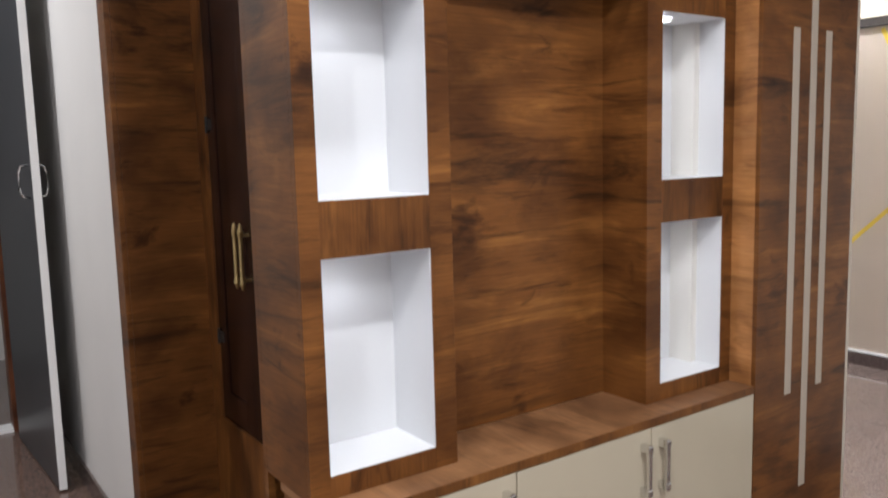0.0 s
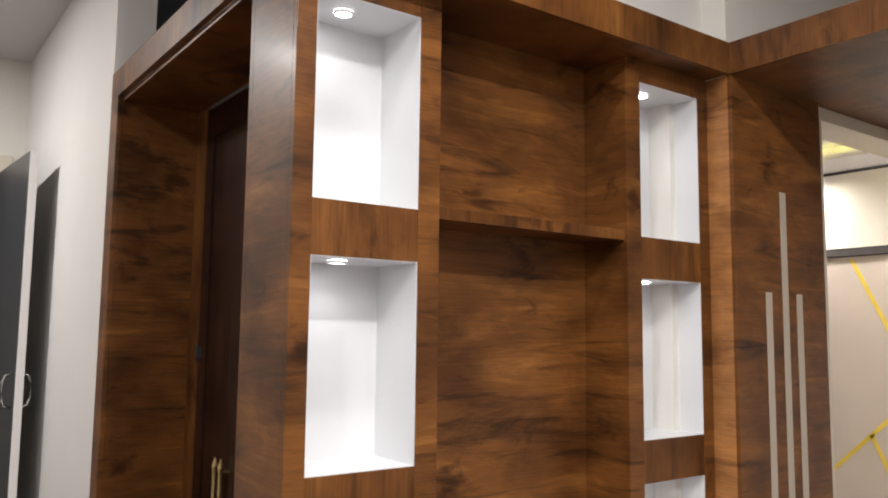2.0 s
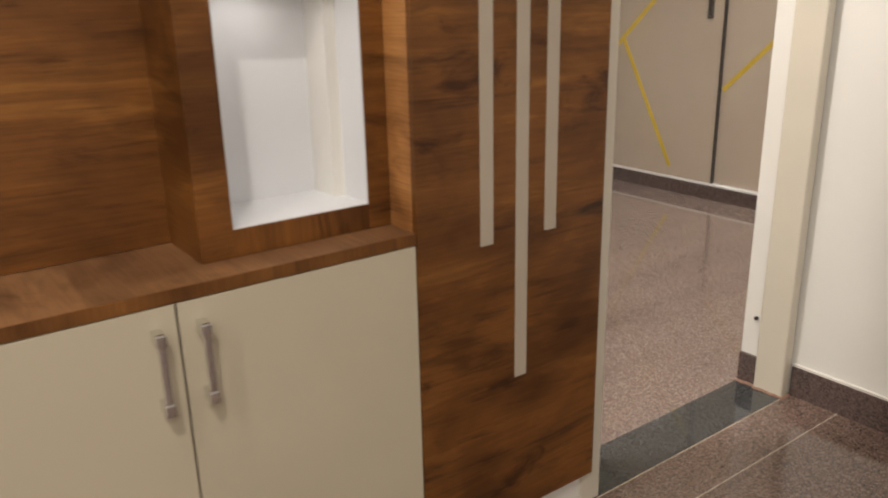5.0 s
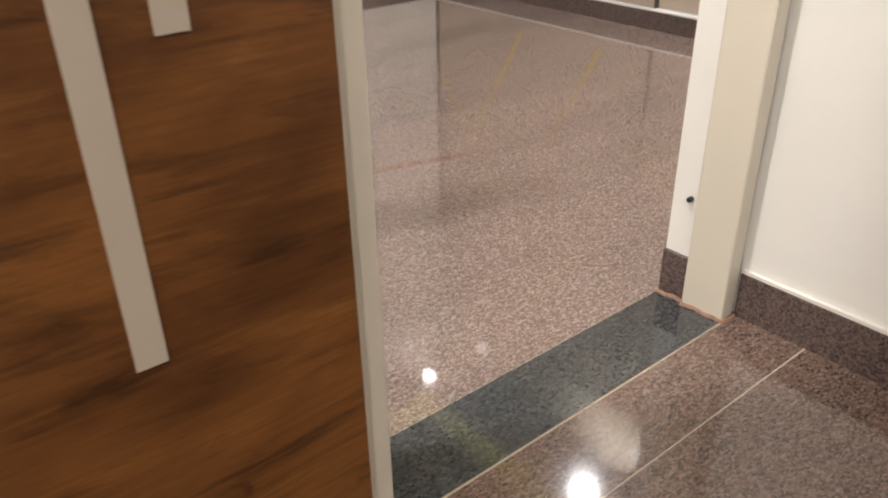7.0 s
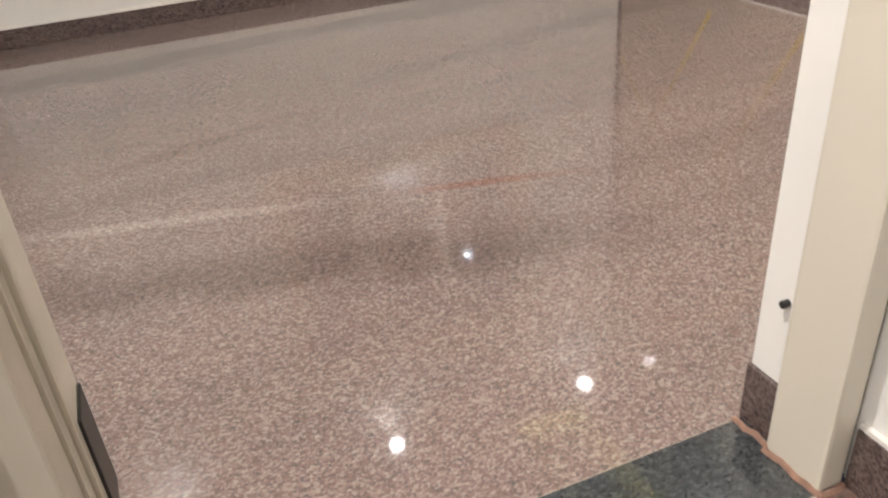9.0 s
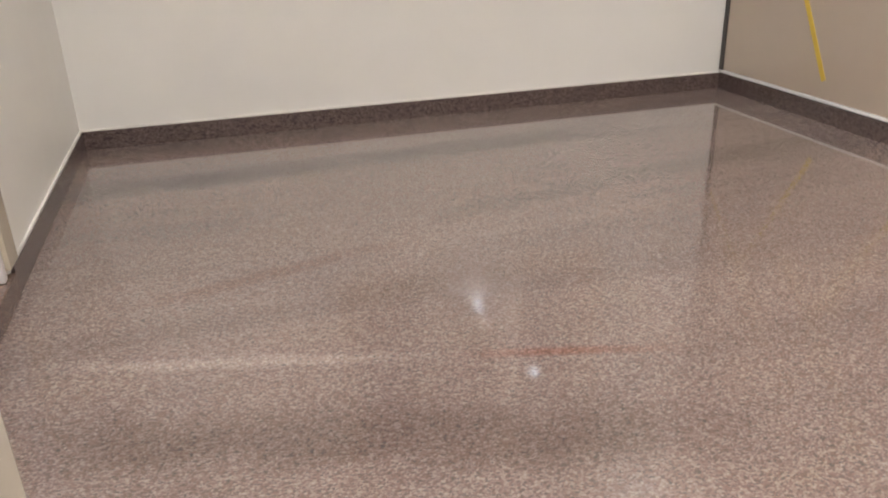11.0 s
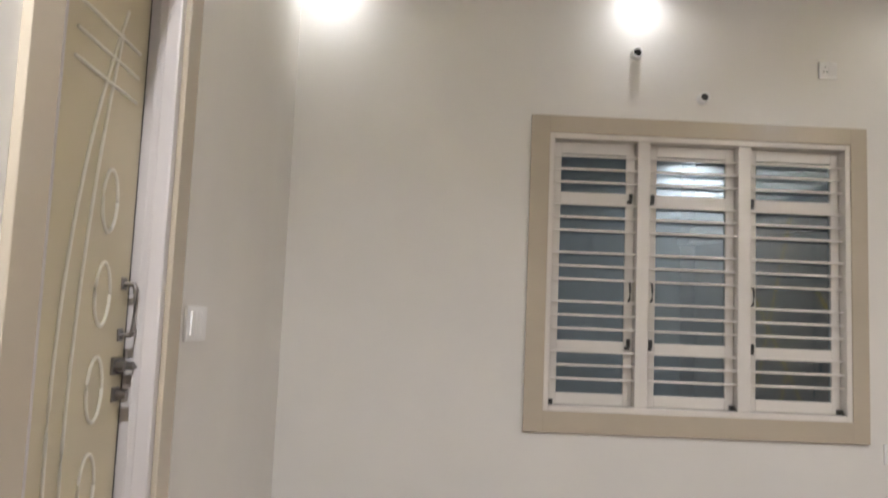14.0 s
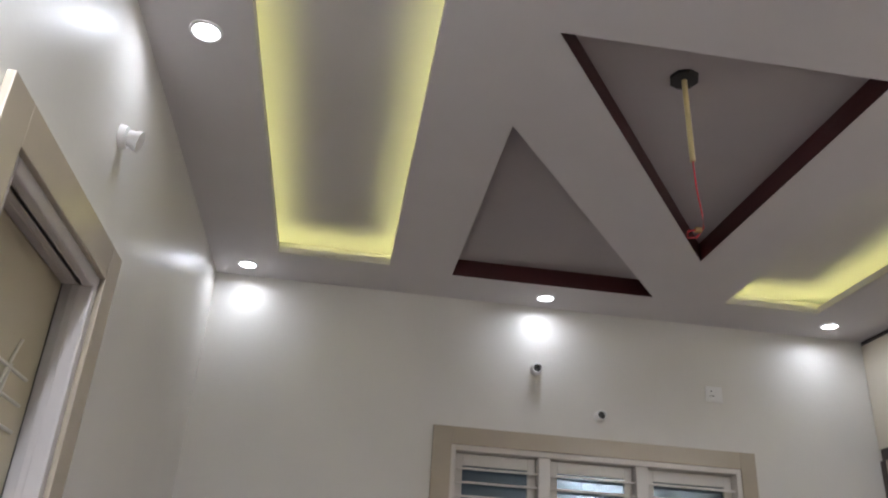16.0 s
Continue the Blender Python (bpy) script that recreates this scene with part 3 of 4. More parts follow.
for x, z0, z1 in ((3.427, 0.800, 1.959), (3.5245, 0.466, 2.297), (3.609, 0.801, 1.959)):
    part("strip", box(x - 0.0172, x + 0.0172, YP - 0.0045, YP - 0.0022, z0, z1, 0.0006), SLAT, sp)

# ---- pelmet and wooden soffit ----
pm = holder("pelmet", "walnut laminate pelmet along the top of the display unit", "pelmet")
part("fascia", box(PX + 0.002, 3.246, 2.300, 2.318, TOPZ, 2.755, 0.001), WOOD_V, pm)
part("underside", box(PX + 0.002, 3.246, 2.3182, 2.64, TOPZ + 0.0008, TOPZ + 0.016), WOOD, pm)
sf = holder("wooden_soffit", "walnut laminate dropped soffit over the bedroom entrance", "soffit")
part("fascia", box(3.2462, 3.264, -0.6, 2.3185, TOPZ, 2.755, 0.001), WOOD_V, sf)
part("underside", box(3.2642, WX1 - 0.001, -0.6, YD0 + 0.009, TOPZ + 0.0008, TOPZ + 0.016), WOOD, sf)
part("front_fascia", box(3.2642, WX1 - 0.001, -0.618, -0.6, TOPZ, 2.755), WOOD_V, sf)

# ---- wooden portal with a dark double door ----
po = holder("portal_surround", "walnut laminate portal lining round a dark double door", "door surround")
PB, PT = 2.69, 2.796
XB = 2.087
part("stile", box(PX - 0.004, PX + 0.016, 3.922, 4.022, 0, PB, 0.001), WOOD, po)
part("beam", box(PX - 0.004, PX + 0.016, 2.64, 4.022, PB + 0.0005, PT, 0.001), WOOD_V, po)
part("far_lining", box(PX + 0.0165, XB, 3.922, 3.94, 0, PB), WOOD, po)
part("near_lining", box(PX + 0.0165, XB, 2.65, 2.668, 0, PB), WOOD, po)
part("top_lining", box(PX + 0.0165, XB, 2.668, 3.922, PB - 0.018, PB), WOOD, po)
part("back_lining", boxes([(XB, XB + 0.018, 3.835, 3.94, 0.0, PB), (XB, XB + 0.018, 2.65, 3.17, 0.0, PB), (XB, XB + 0.018, 3.17, 3.835, 0, 0.605)]), WOOD_V, po)
part("outer_side", box(PX, PX + 0.018, 2.629, 2.6495, 0, PB), WOOD, po)
d2 = holder("door_1", "dark polished wooden double door with brass handles, closed", "door", kind="structure")
for y0, y1, hy in ((3.504, 3.834, 3.53), (3.172, 3.502, 3.476)):
    lf = part("door_leaf", boxes([(XB + 0.014, XB + 0.03, y0, y1, 0.607, 2.665), (XB + 0.008, XB + 0.014, y0, y0 + 0.075, 0.607, 2.665), (XB + 0.008, XB + 0.014, y1 - 0.075, y1, 0.607, 2.665),
                                   (XB + 0.008, XB + 0.014, y0 + 0.075, y1 - 0.075, 0.607, 0.72), (XB + 0.008, XB + 0.014, y0 + 0.075, y1 - 0.075, 2.55, 2.665)], 0.002), DARKWOOD, d2)
    hb = bmesh.new()
    for k, (za, zb, ra, rb) in enumerate(((1.155, 1.175, 0.004, 0.011), (1.175, 1.20, 0.011, 0.007), (1.20, 1.33, 0.0075, 0.0075), (1.33, 1.355, 0.007, 0.011), (1.355, 1.385, 0.011, 0.003))):
        rod((XB - 0.022, hy, za), (XB - 0.022, hy, zb), ra, hb, 12, rb)
    for z in (1.187, 1.343):
        rod((XB + 0.009, hy, z), (XB - 0.022, hy, z), 0.006, hb)
    part("handle", hb, BRASS, lf, "turned brass handle")
for z in (1.73, 0.93):
    hg = rod((XB + 0.002, 3.825, z - 0.03), (XB + 0.002, 3.825, z + 0.03), 0.006)
    box(XB + 0.004, XB + 0.0075, 3.78, 3.833, z - 0.02, z + 0.02, 0.001, hg)
    part("hinge", hg, BLACK, d2, "dark steel hinge")

# ---- open door in the passage ----
d3 = holder("door_2", "white edged door with a grey face and steel handle, standing open", "door", kind="structure")
HX, HY, EX, EY, DH = 1.615, 5.98, 1.672, 5.02, 2.66
dirv = Vector((EX - HX, EY - HY, 0)).normalized()
nrm = Vector((-dirv.y, dirv.x, 0))
def leafbox(a, b, t0, t1, z0, z1, bev=0.0):
    bm = box(a, b, t0, t1, z0, z1, bev)
    bmesh.ops.transform(bm, matrix=Matrix(((dirv.x, nrm.x, 0, HX), (dirv.y, nrm.y, 0, HY), (0, 0, 1, 0), (0, 0, 0, 1))), verts=bm.verts[:])
    return bm
LW = math.hypot(EX - HX, EY - HY)
GREYF = mat("grey_laminate_face", (0.045, 0.047, 0.052), 0.35, var=0.1, scale=4)
lf = part("door_leaf", leafbox(0, LW, -0.017, 0.017, 0.012, DH, 0.002), GREYF, d3)
part("edge_band", leafbox(LW, LW + 0.004, -0.018, 0.018, 0.012, DH), PLASTIC, d3, "white edge band")
for sg in (-1, 1):
    hb = bmesh.new()
    pts = [(LW - 0.06, sg * 0.017, 1.44), (LW - 0.06, sg * 0.05, 1.45), (LW - 0.06, sg * 0.062, 1.48), (LW - 0.06, sg * 0.062, 1.56), (LW - 0.06, sg * 0.05, 1.59), (LW - 0.06, sg * 0.017, 1.60)]
    tube([(HX + dirv.x * a + nrm.x * b, HY + dirv.y * a + nrm.y * b, z) for a, b, z in pts], 0.006, hb)
    smooth(part("handle", hb, CHROME, lf, "steel D handle"))
fr = holder("door_frame", "ivory and brown frame of the passage doorway", "door frame", kind="structure")
part("architrave", boxes([(1.63, 1.72, 6.132, 6.149, 0, 2.83), (0.62, 1.63, 6.132, 6.149, 2.74, 2.83), (0.61, 0.70, 6.132, 6.149, 0, 2.74)], 0.003), ENAMEL, fr)
part("jamb", boxes([(1.59, 1.63, 6.15, 6.29, 0, 2.70), (0.70, 0.74, 6.15, 6.29, 0, 2.70), (0.70, 1.63, 6.15, 6.29, 2.70, 2.74)], 0.003), FRAMEWOOD, fr)
part("sill", box(0.74, 1.59, 6.16, 6.29, 0, 0.02), PLASTIC, fr)

# ---- bedroom side door ----
fr = holder("door_frame", "ivory enamelled frame of the bedroom side door on a granite sill", "door frame", kind="structure")
A0, A1, AT = 3.436, 4.306, 2.403
AI, AB = 4.206, 2.305       # inner edges of the architrave
part("architrave", boxes([(RX0, RX0 + 0.018, AI, A1, 0.098, AT), (RX0, RX0 + 0.018, A0, 3.543, 0.098, AT), (RX0, RX0 + 0.018, 3.543, AI, AB, AT)], 0.003), WINBAND, fr)
for r in ((RX0 - 0.035, RX0 + 0.006, AI - 0.035, AI - 0.0005, 0.075, AB - 0.0005), (RX0 - 0.035, RX0 + 0.006, 3.5435, 3.580, 0.075, AB - 0.0005), (RX0 - 0.035, RX0 + 0.006, 3.580, AI - 0.035, AB - 0.037, AB - 0.0005)):
    part("moulding", boxes([r, (r[0] - 0.02, r[1] - 0.02, r[2] + (0.008 if r[2] > 4 else -0.0), r[3] - 0.004, r[4], r[5])], 0.006), JAMBP, fr)
part("reveal", boxes([(RX0 - 0.2, RX0 - 0.036, 4.204, 4.241, 0.075, 2.3255), (RX0 - 0.2, RX0 - 0.036, 3.523, 3.568, 0.075, 2.3255), (RX0 - 0.2, RX0 - 0.036, 3.568, 4.204, 2.282, 2.3255)]), JAMBP, fr)
part("sill", box(RX0 - 0.2, RX0 + 0.016, A0 + 0.09, 4.252, 0.0, 0.074, 0.003), GRAN_H, fr, "raised granite sill")
d4 = holder("door_3", "cream painted panel door with carved lines and ovals, closed", "door", kind="structure")
LX = RX0 - 0.085
leaf = part("door_leaf", box(LX - 0.035, LX, 3.570, 4.199, 0.077, 2.280, 0.002), DOORC, d4)
# Dark filler strip that paints the shade in the joint beside the leaf.
part("shadow_gap", box(LX - 0.03, LX + 0.001, 4.1995, 4.2035, 0.077, 2.280), GAP, d4)
def carve(pts, r=0.0046):
    smooth(part("carved_line", tube([(LX + 0.0022, y, z) for y, z in pts], r, n=6), DOORLINE, leaf))
for i in range(5):
    z = 1.619 - 0.2165 * i
    carve([(4.039 - 0.002 * i + 0.041 * math.cos(a * 0.2618), z + 0.073 * math.sin(a * 0.2618)) for a in range(25)])
for zz, yy in (((2.079, 1.668, 1.366, 1.112, 0.697, 0.25), (4.06, 3.885, 3.845, 3.828, 3.856, 3.97)), ((2.016, 1.655, 1.371, 1.106, 0.675, 0.252), (4.035, 3.96, 3.91, 3.90, 3.922, 4.0))):
    co = np.polyfit(zz, yy, 3)
    carve([(float(np.polyval(co, z)), z) for z in np.linspace(zz[0], zz[-1], 31)])
for i in range(3):
    carve([(3.805, 2.009 - 0.062 * i), (4.147, 2.006 - 0.062 * i)])
    carve([(3.83, 0.508 - 0.062 * i), (4.172, 0.507 - 0.062 * i)])
hb = tube([(LX, 4.162, 1.308), (LX + 0.026, 4.162, 1.309), (LX + 0.032, 4.162, 1.320), (LX + 0.032, 4.162, 1.421), (LX + 0.026, 4.162, 1.432), (LX, 4.162, 1.433)], 0.007)
box(LX, LX + 0.004, 4.147, 4.177, 1.293, 1.323, 0.001, hb)
box(LX, LX + 0.004, 4.147, 4.177, 1.418, 1.448, 0.001, hb)
part("pull_handle", hb, STEEL, leaf, "brushed steel pull handle")
hb = tube([(LX + 0.034, 4.172, 1.233), (LX + 0.042, 4.187, 1.231), (LX + 0.066, 4.194, 1.225), (LX + 0.086, 4.196, 1.217)], 0.0055)
box(LX, LX + 0.006, 4.122, 4.197, 1.213, 1.255, 0.002, hb)
rod((LX, 4.172, 1.234), (LX + 0.038, 4.172, 1.234), 0.010, hb)
rod((LX, 4.142, 1.234), (LX + 0.026, 4.142, 1.234), 0.012, hb)
part("lever_handle", hb, STEEL, leaf, "steel lever handle on a bolt")
hb = box(LX, LX + 0.005, 4.137, 4.182, 1.148, 1.183, 0.002)
rod((LX, 4.160, 1.166), (LX + 0.03, 4.160, 1.166), 0.012, hb)
part("lock", hb, STEEL, leaf, "steel lock cylinder")

# ---- window ----
w1 = holder("window_1", "white barred window with three glazed shutters in a beige band", "window", kind="structure")
B0, B1, C0, C1 = 4.482, 6.062, 0.908, 2.368
part("band", boxes([(B0, 4.571, RY1 - 0.016, RY1, C0, C1), (5.985, B1, RY1 - 0.016, RY1, C0, C1), (4.571, 5.985, RY1 - 0.016, RY1, C0, 1.004), (4.571, 5.985, RY1 - 0.016, RY1, 2.287, C1)], 0.002), WINBAND, w1, "beige gloss surround band")
FX = (4.571, 5.02, 5.50, 5.985)
part("window_frame", boxes([(4.53, 4.595, RY1 - 0.008, RY1 + 0.10, 0.96, 2.32), (5.962, 6.018, RY1 - 0.008, RY1 + 0.10, 0.96, 2.32), (4.595, 5.962, RY1 - 0.008, RY1 + 0.10, 0.96, 1.03), (4.595, 5.962, RY1 - 0.008, RY1 + 0.10, 2.262, 2.32),
                             (4.988, 5.048, RY1 + 0.002, RY1 + 0.10, 1.03, 2.262), (5.462, 5.522, RY1 + 0.002, RY1 + 0.10, 1.03, 2.262)], 0.004), WHITEP, w1)
zs = []
z = 2.262 - 0.075
for g in range(5):
    for k in range(3):
        zs.append(z)
        z -= 0.062
    z -= 0.042
for z in zs:
    part("grille_bar", box(4.59, 5.97, RY1 + 0.019, RY1 + 0.030, z - 0.0055, z + 0.0055, 0.002), WHITEP, w1)
for i, (a, b) in enumerate(((4.597, 4.986), (5.05, 5.46), (5.524, 5.96))):
    y = RY1 + 0.050
    st = part("shutter", boxes([(a, a + 0.04, y, y + 0.03, 1.032, 2.26), (b - 0.04, b, y, y + 0.03, 1.032, 2.26), (a + 0.04, b - 0.04, y, y + 0.03, 1.032, 1.085), (a + 0.04, b - 0.04, y, y + 0.03, 2.205, 2.26),
                                 (a + 0.04, b - 0.04, y, y + 0.03, 1.965, 2.02), (a + 0.04, b - 0.04, y, y + 0.03, 1.27, 1.325)], 0.003), WHITEP, w1)
    for z0, z1 in ((1.085, 1.27), (1.325, 1.965), (2.02, 2.205)):
        g = part("pane", box(a + 0.04, b - 0.04, y + 0.012, y + 0.017, z0, z1), GLASS, st, "dark clear pane")
        g.visible_shadow = False
    hx = (b - 0.02) if i == 0 else (a + 0.02)
    for z in (1.56,):
        smooth(part("handle", tube([(hx, y, z - 0.045), (hx, y - 0.022, z - 0.035), (hx, y - 0.028, z), (hx, y - 0.022, z + 0.035), (hx, y, z + 0.045)], 0.005), BLACK, st, "black bow handle"))
    for z in (1.32, 2.0):
        part("latch", boxes([(hx - 0.008, hx + 0.008, y - 0.014, y, z - 0.02, z + 0.02), (hx - 0.02, hx + 0.003, y - 0.02, y - 0.012, z - 0.03, z - 0.015)], 0.002), BLACK, st, "black latch")
    kx = (a + 0.012) if i == 0 else (b - 0.012)
    part("stay", boxes([(kx - 0.01, kx + 0.01, y - 0.03, y, 1.032, 1.055), (kx - 0.006, kx + 0.006, y - 0.05, y - 0.02, 1.033, 1.043)], 0.002), BLACK, st, "black window stay")
# Backdrop wall that gives its own dim glow; no lamp lights it.
setting("backdrop_neighbour", boxes([(2.5, 8.5, 7.5, 7.6, -3, 5)]), OUTW, "grey neighbouring wall outside at night, glowing faintly by itself", "backdrop")
# Darker glowing copy of the backdrop, imitating the dark part mirrored in the panes.
OUTS = mat("darker_glowing_outside_wall", (0.10, 0.105, 0.11), 0.9, var=0.15, scale=2, bump=0.1)
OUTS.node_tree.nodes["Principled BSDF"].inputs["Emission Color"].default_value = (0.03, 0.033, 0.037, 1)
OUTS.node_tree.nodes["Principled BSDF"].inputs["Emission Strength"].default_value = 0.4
setting("backdrop_darker_part", boxes([(5.72, 8.4, 7.2, 7.49, -3, 5)]), OUTS, "darker self-glowing wall part, standing in for a dark reflection in the panes", "backdrop")
# Added dark diagonal that imitates a reflection seen in the window glass.
bm = box(5.60, 8.2, 6.95, 7.19, 1.93, 2.02)
for v in bm.verts:
    v.co.z += (v.co.x - 5.6) * 0.14
setting("backdrop_dark_reflection", bm, OUTD, "dark sloping shape outside, standing in for a reflection in the panes", "backdrop")

# ---- wardrobe ----
wd = holder("sliding_wardrobe", "beige gloss sliding wardrobe with yellow inlay lines and loft shutters", "wardrobe")
W = RX1
part("carcass", boxes([(W + 0.05, W + 0.6, YD1 + 0.002, RY1 - 0.002, 0.088, 0.11), (W + 0.05, W + 0.6, YD1 + 0.002, RY1 - 0.002, 2.40, 2.45), (W + 0.05, W + 0.6, RY1 - 0.03, RY1 - 0.002, 0.11, 3.0)]), GAP, wd)
part("bottom_track", box(W, W + 0.06, YD1 + 0.004, RY1 - 0.014, 0.09, 0.103, 0.002), PLASTIC, wd, "white aluminium bottom track")
part("top_track", box(W + 0.004, W + 0.06, YD1 + 0.004, RY1 - 0.014, 2.392, 2.446), GAP, wd, "dark recessed top track")
part("side_strip", box(W - 0.002, W + 0.06, RY1 - 0.03, RY1 - 0.003, 0.104, 2.39), GAP, wd, "dark side strip")


def inlay(pts, x, parent, w=0.0145):
    for (ya, za), (yb, zb) in pts:
        d = Vector((0, yb - ya, zb - za))
        n = Vector((0, -d.z, d.y)).normalized() * w
        bm = bmesh.new()
        vs = [bm.verts.new(Vector((x - s, y, z)) + k * n) for s in (0.0, 0.0015) for y, z, k in ((ya, za, -1), (yb, zb, -1), (yb, zb, 1), (ya, za, 1))]
        bm.faces.new(vs[4:])
        for i in range(4):
            bm.faces.new((vs[i], vs[(i + 1) % 4], vs[4 + (i + 1) % 4], vs[4 + i]))
        bmesh.ops.recalc_face_normals(bm, faces=bm.faces[:])
        part("inlay_line", bm, GOLD, parent, "yellow gold inlay line")


SPLIT = 4.06
dA = part("sliding_door", box(W + 0.006, W + 0.024, SPLIT + 0.012, RY1 - 0.032, 0.106, 2.388, 0.002), BEIGE, wd)
inlay([((4.085, 1.745), (5.10, 0.755)), ((4.46, 1.40), (4.66, 1.86)), ((4.85, 0.99), (4.40, 0.17)), ((5.10, 1.33), (5.79, 0.62)), ((5.455, 0.968), (5.02, 0.19)),
       ((4.66, 1.86), (5.4, 2.37))], W + 0.006, dA)
dB = part("sliding_door", box(W + 0.030, W + 0.048, YD1 + 0.006, SPLIT + 0.05, 0.106, 2.388, 0.002), BEIGE, wd)
inlay([((4.05, 0.70), (2.75, 1.95)), ((3.60, 1.14), (3.22, 0.32)), ((3.69, 2.37), (3.05, 1.02))], W + 0.030, dB)
part("edge_strip", box(W + 0.003, W + 0.026, SPLIT, SPLIT + 0.0115, 0.106, 2.388, 0.001), GAP, wd, "dark door edge profile")
for y in (4.165, 5.74):
    hd = part("recessed_handle", boxes([(W + 0.001, W + 0.0058, y - 0.022, y - 0.015, 1.13, 1.31), (W + 0.001, W + 0.0058, y + 0.015, y + 0.022, 1.13, 1.31), (W + 0.001, W + 0.0058, y - 0.015, y + 0.015, 1.13, 1.14), (W + 0.001, W + 0.0058, y - 0.015, y + 0.015, 1.30, 1.31)], 0.001), STEEL, wd, "steel recessed handle")
    part("cup", box(W + 0.0035, W + 0.0057, y - 0.0148, y + 0.0148, 1.141, 1.299), GAP, hd)
n, L = 4, RY1 - 0.004 - (YD1 + 0.004)
for i in range(n):
    y0, y1 = YD1 + 0.004 + L * i / n, YD1 + 0.004 + L * (i + 1) / n
    lo = part("loft_shutter", box(W, W + 0.018, y0 + 0.0015, y1 - 0.0015, 2.448, 2.99, 0.0015), LOFTM, wd)
    hy = y1 - 0.04 if i % 2 == 0 else y0 + 0.04
    smooth(part("handle", tube([(W, hy, 2.50), (W - 0.025, hy, 2.505), (W - 0.028, hy, 2.55), (W - 0.025, hy, 2.595), (W, hy, 2.60)], 0.0055), CHROME, lo, "chrome handle"))
# Dark filler for the shaded gap between loft shutters and ceiling.
part("top_gap", box(W + 0.004, W + 0.06, YD1 + 0.004, RY1 - 0.004, 2.9905, RZ - 0.001), GAP, wd)

# ---- wall fittings in the bedroom ----
def sleeve(x, z, lbl):
    s = holder("pipe_sleeve", lbl, "pipe", "wall pipe sleeves")
    bm = bmesh.new()
    n, L = 20, 0.045
    rings = []
    for r, y in ((0.027, RY1), (0.025, RY1 - L), (0.019, RY1 - L), (0.018, RY1 - 0.004)):
        rings.append([bm.verts.new((x + r * math.cos(6.2832 * k / n), y, z + r * math.sin(6.2832 * k / n))) for k in range(n)])
    for i in range(3):
        for k in range(n):
            bm.faces.new((rings[i][k], rings[i][(k + 1) % n], rings[i + 1][(k + 1) % n], rings[i + 1][k]))
    bmesh.ops.recalc_face_normals(bm, faces=bm.faces[:])
    smooth(part("collar", bm, PLASTIC, s))
    part("bore", rod((x, RY1 - 0.001, z), (x, RY1 - 0.034, z), 0.0185, n=20), BLACK, s, "black opening")


sleeve(4.967, 2.681, "short white pipe stub with a black bore in the wall")
sleeve(5.286, 2.480, "short white pipe stub with a black bore above the window")


def plate_on_window_wall(name, label, x0, x1, z0, z1, mods, category):
    s = holder(name, label, category)
    part("plate", box(x0, x1, RY1 - 0.010, RY1, z0, z1, 0.003), PLASTIC, s)
    for a, b, c, d in mods:
        part("rocker", box(a, b, RY1 - 0.0135, RY1 - 0.0102, c, d, 0.001), PLASTIC, s)
    return s


so = plate_on_window_wall("power_socket", "square white plastic socket plate high on the wall", 5.842, 5.927, 2.607, 2.687, ((5.852, 5.885, 2.617, 2.677), (5.888, 5.917, 2.617, 2.677)), "socket")
for x, z in ((5.868, 2.660), (5.861, 2.637), (5.875, 2.637)):
    part("pin_hole", rod((x, RY1 - 0.0125, z), (x, RY1 - 0.0140, z), 0.0035, n=10), BLACK, so)
pl = plate_on_window_wall("switch_plate", "long white plastic switch and socket plate under the window", 6.128, 6.394, 0.822, 0.912,
                          ((6.142, 6.175, 0.84, 0.895),) + tuple((6.182 + 0.05 * i, 6.226 + 0.05 * i, 0.84, 0.895) for i in range(4)), "switch plate")
sw = holder("light_switch", "white plastic light switch plate beside the cream door", "switch")
part("plate", box(RX0, RX0 + 0.010, 4.385, 4.575, 1.292, 1.390, 0.003), PLASTIC, sw)
for i in range(3):
    part("rocker", box(RX0 + 0.0102, RX0 + 0.0145, 4.412 + 0.046 * i, 4.454 + 0.046 * i, 1.308, 1.374, 0.0015), PLASTIC, sw)
lh = holder("lamp_holder", "white plastic angled lamp holder on the wall above the door", "lamp holder")
bm = rod((RX0, 4.086, 2.673), (RX0 + 0.018, 4.086, 2.673), 0.035, n=24, r2=0.03)
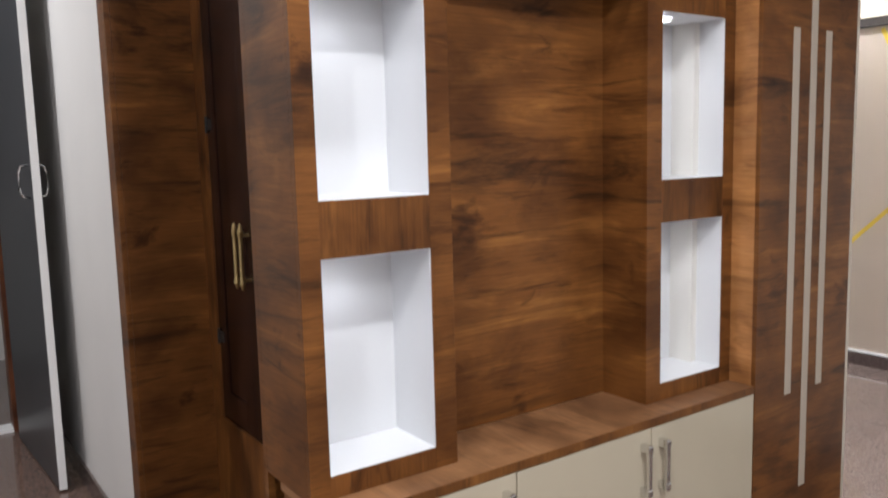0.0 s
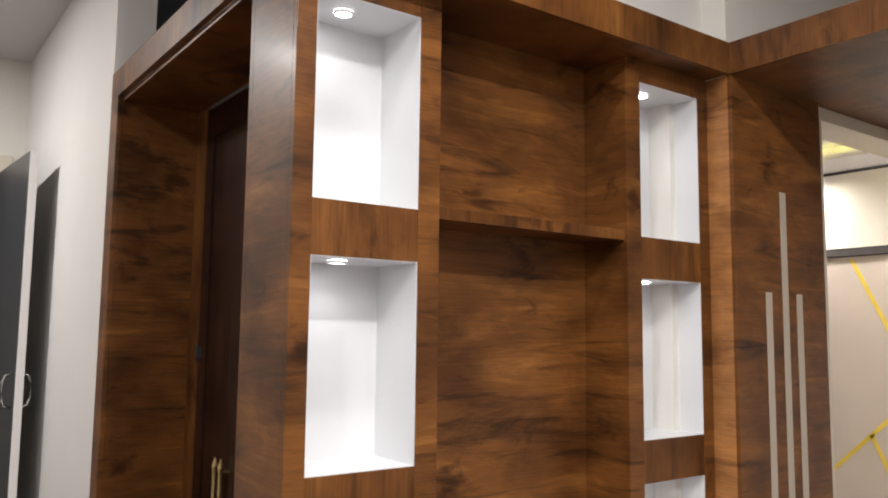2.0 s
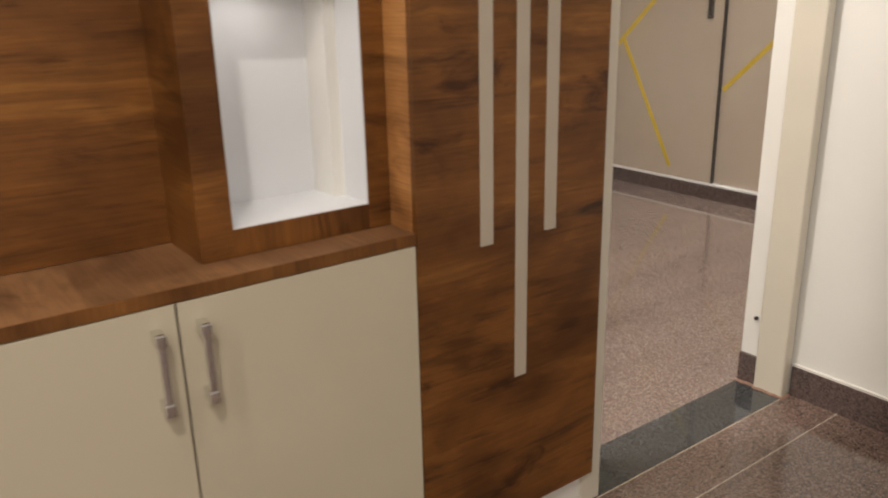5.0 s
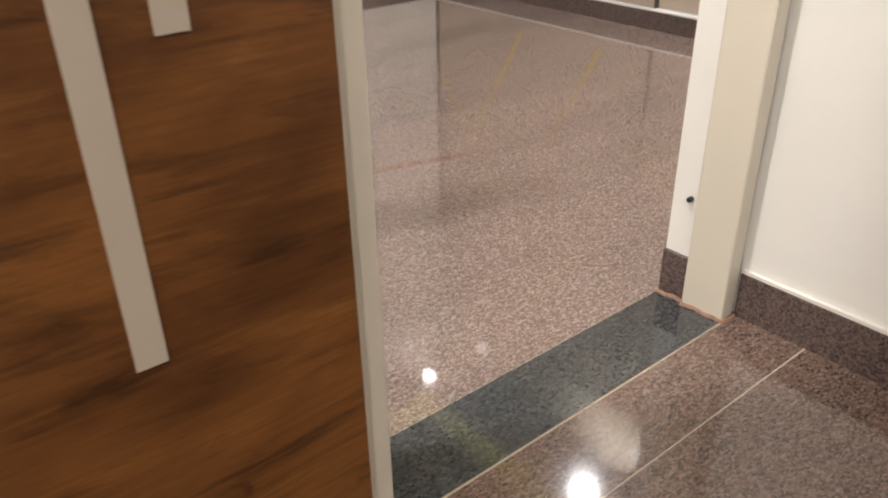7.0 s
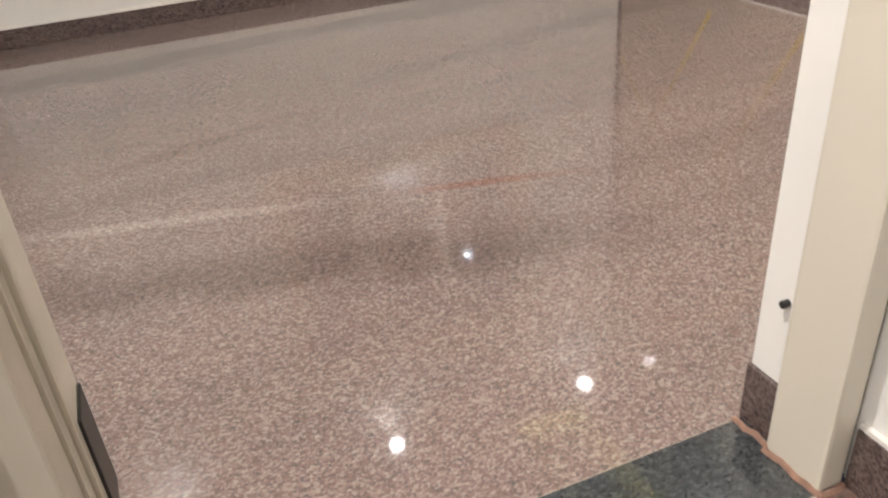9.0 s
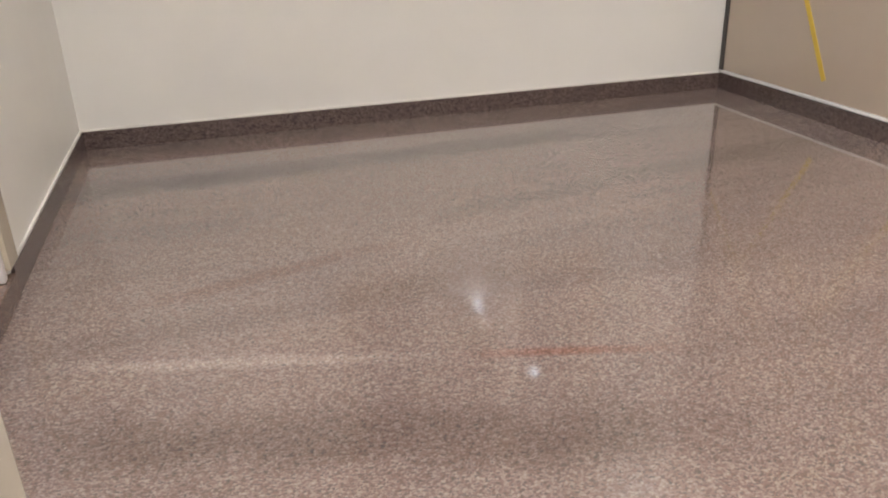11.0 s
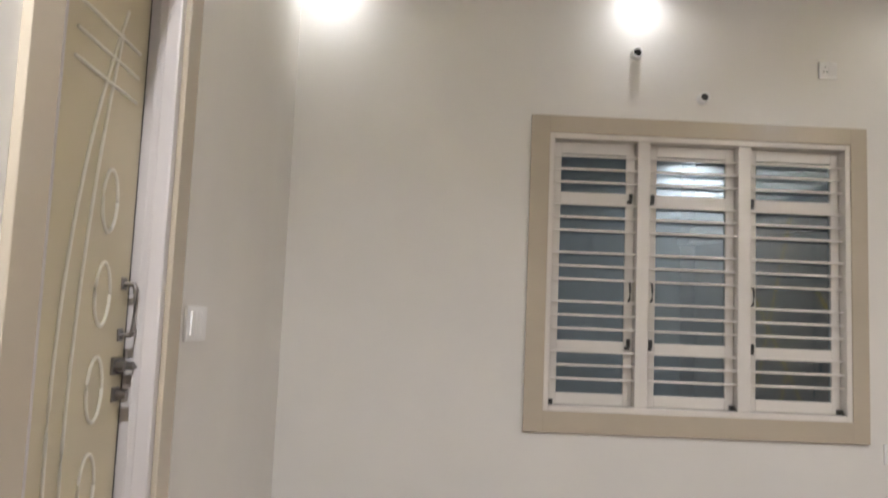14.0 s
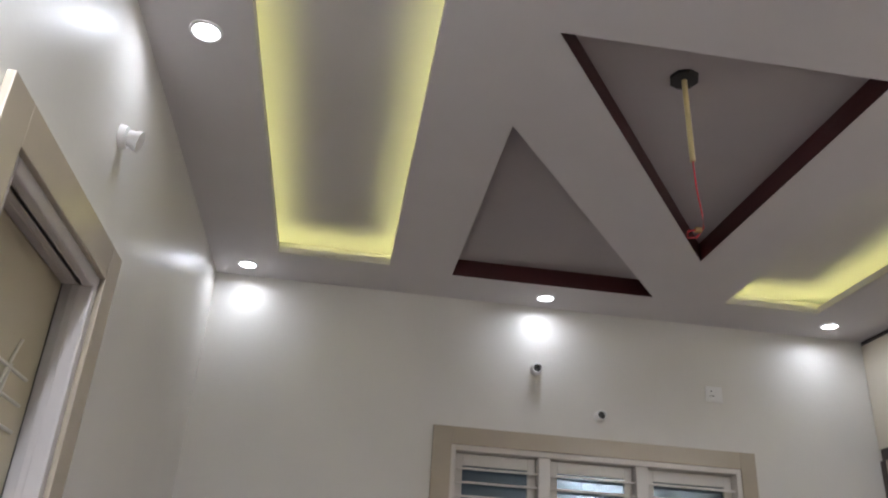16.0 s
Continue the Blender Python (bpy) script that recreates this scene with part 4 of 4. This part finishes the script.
rod((RX0 + 0.018, 4.086, 2.673), (RX0 + 0.04, 4.089, 2.668), 0.022, bm, 20, 0.024)
rod((RX0 + 0.04, 4.089, 2.668), (RX0 + 0.052, 4.090, 2.665), 0.030, bm, 20, 0.030)
part("body", bm, PLASTIC, lh)

# ---- fan hook with a hanging wire ----
fb = holder("fan_hook_box", "dark round ceiling box with a cream rod and hanging red wire", "ceiling fitting")
FXY = (4.969, 4.028)
part("box", rod((*FXY, RZ + TD), (*FXY, RZ + TD - 0.012), 0.045, n=8), BLACK, fb)
bm = rod((*FXY, RZ + TD - 0.01), (FXY[0] + 0.005, FXY[1], RZ - 0.215), 0.0085, n=10)
part("rod", bm, mat("yellowed_conduit_plastic", (0.60, 0.50, 0.25), 0.4, var=0.05), fb, "cream plastic conduit rod")
wp = [(FXY[0] + a, FXY[1] + b, RZ - c) for a, b, c in ((0.005, 0, 0.21), (0.014, 0.01, 0.30), (0.03, 0.02, 0.38), (0.03, 0.02, 0.42), (0.005, 0.015, 0.455), (-0.025, 0.01, 0.462), (-0.028, 0.0, 0.448), (0.01, 0, 0.435))]
smooth(part("wire", tube(wp, 0.0028), RED, fb, "loose red wire"))
part("connector", box(FXY[0] - 0.006, FXY[0] + 0.012, FXY[1] - 0.006, FXY[1] + 0.006, RZ - 0.447, RZ - 0.432, 0.001), BRASS, fb)

# ---- floor slabs ----
def slab(x0, x1, y0, y1, parent, material, z=0.0, g=0.0018):
    part("slab", box(x0 + g, x1 - g, y0 + g, y1 - g, -0.02, z, 0.0006), material, parent)


ys = [2.309 - 0.166 - 0.66 * i for i in range(8)]
edges_y = [YD0 - 0.001] + ys
for i in range(len(edges_y) - 1):
    if edges_y[i] < -2.4:
        break
    for xa, xb in ((WX0, 0.6), (0.6, 2.9), (2.9, WX1)):
        slab(xa, xb, max(edges_y[i + 1], -2.4), edges_y[i], FLOOR_HALL, GRAN_H)
for xa, xb in ((3.70, 4.744),):
    slab(xa, xb, YD0 + 0.001, YD1 - 0.0008, SILL, GRAN_B, 0.001, 0.0008)
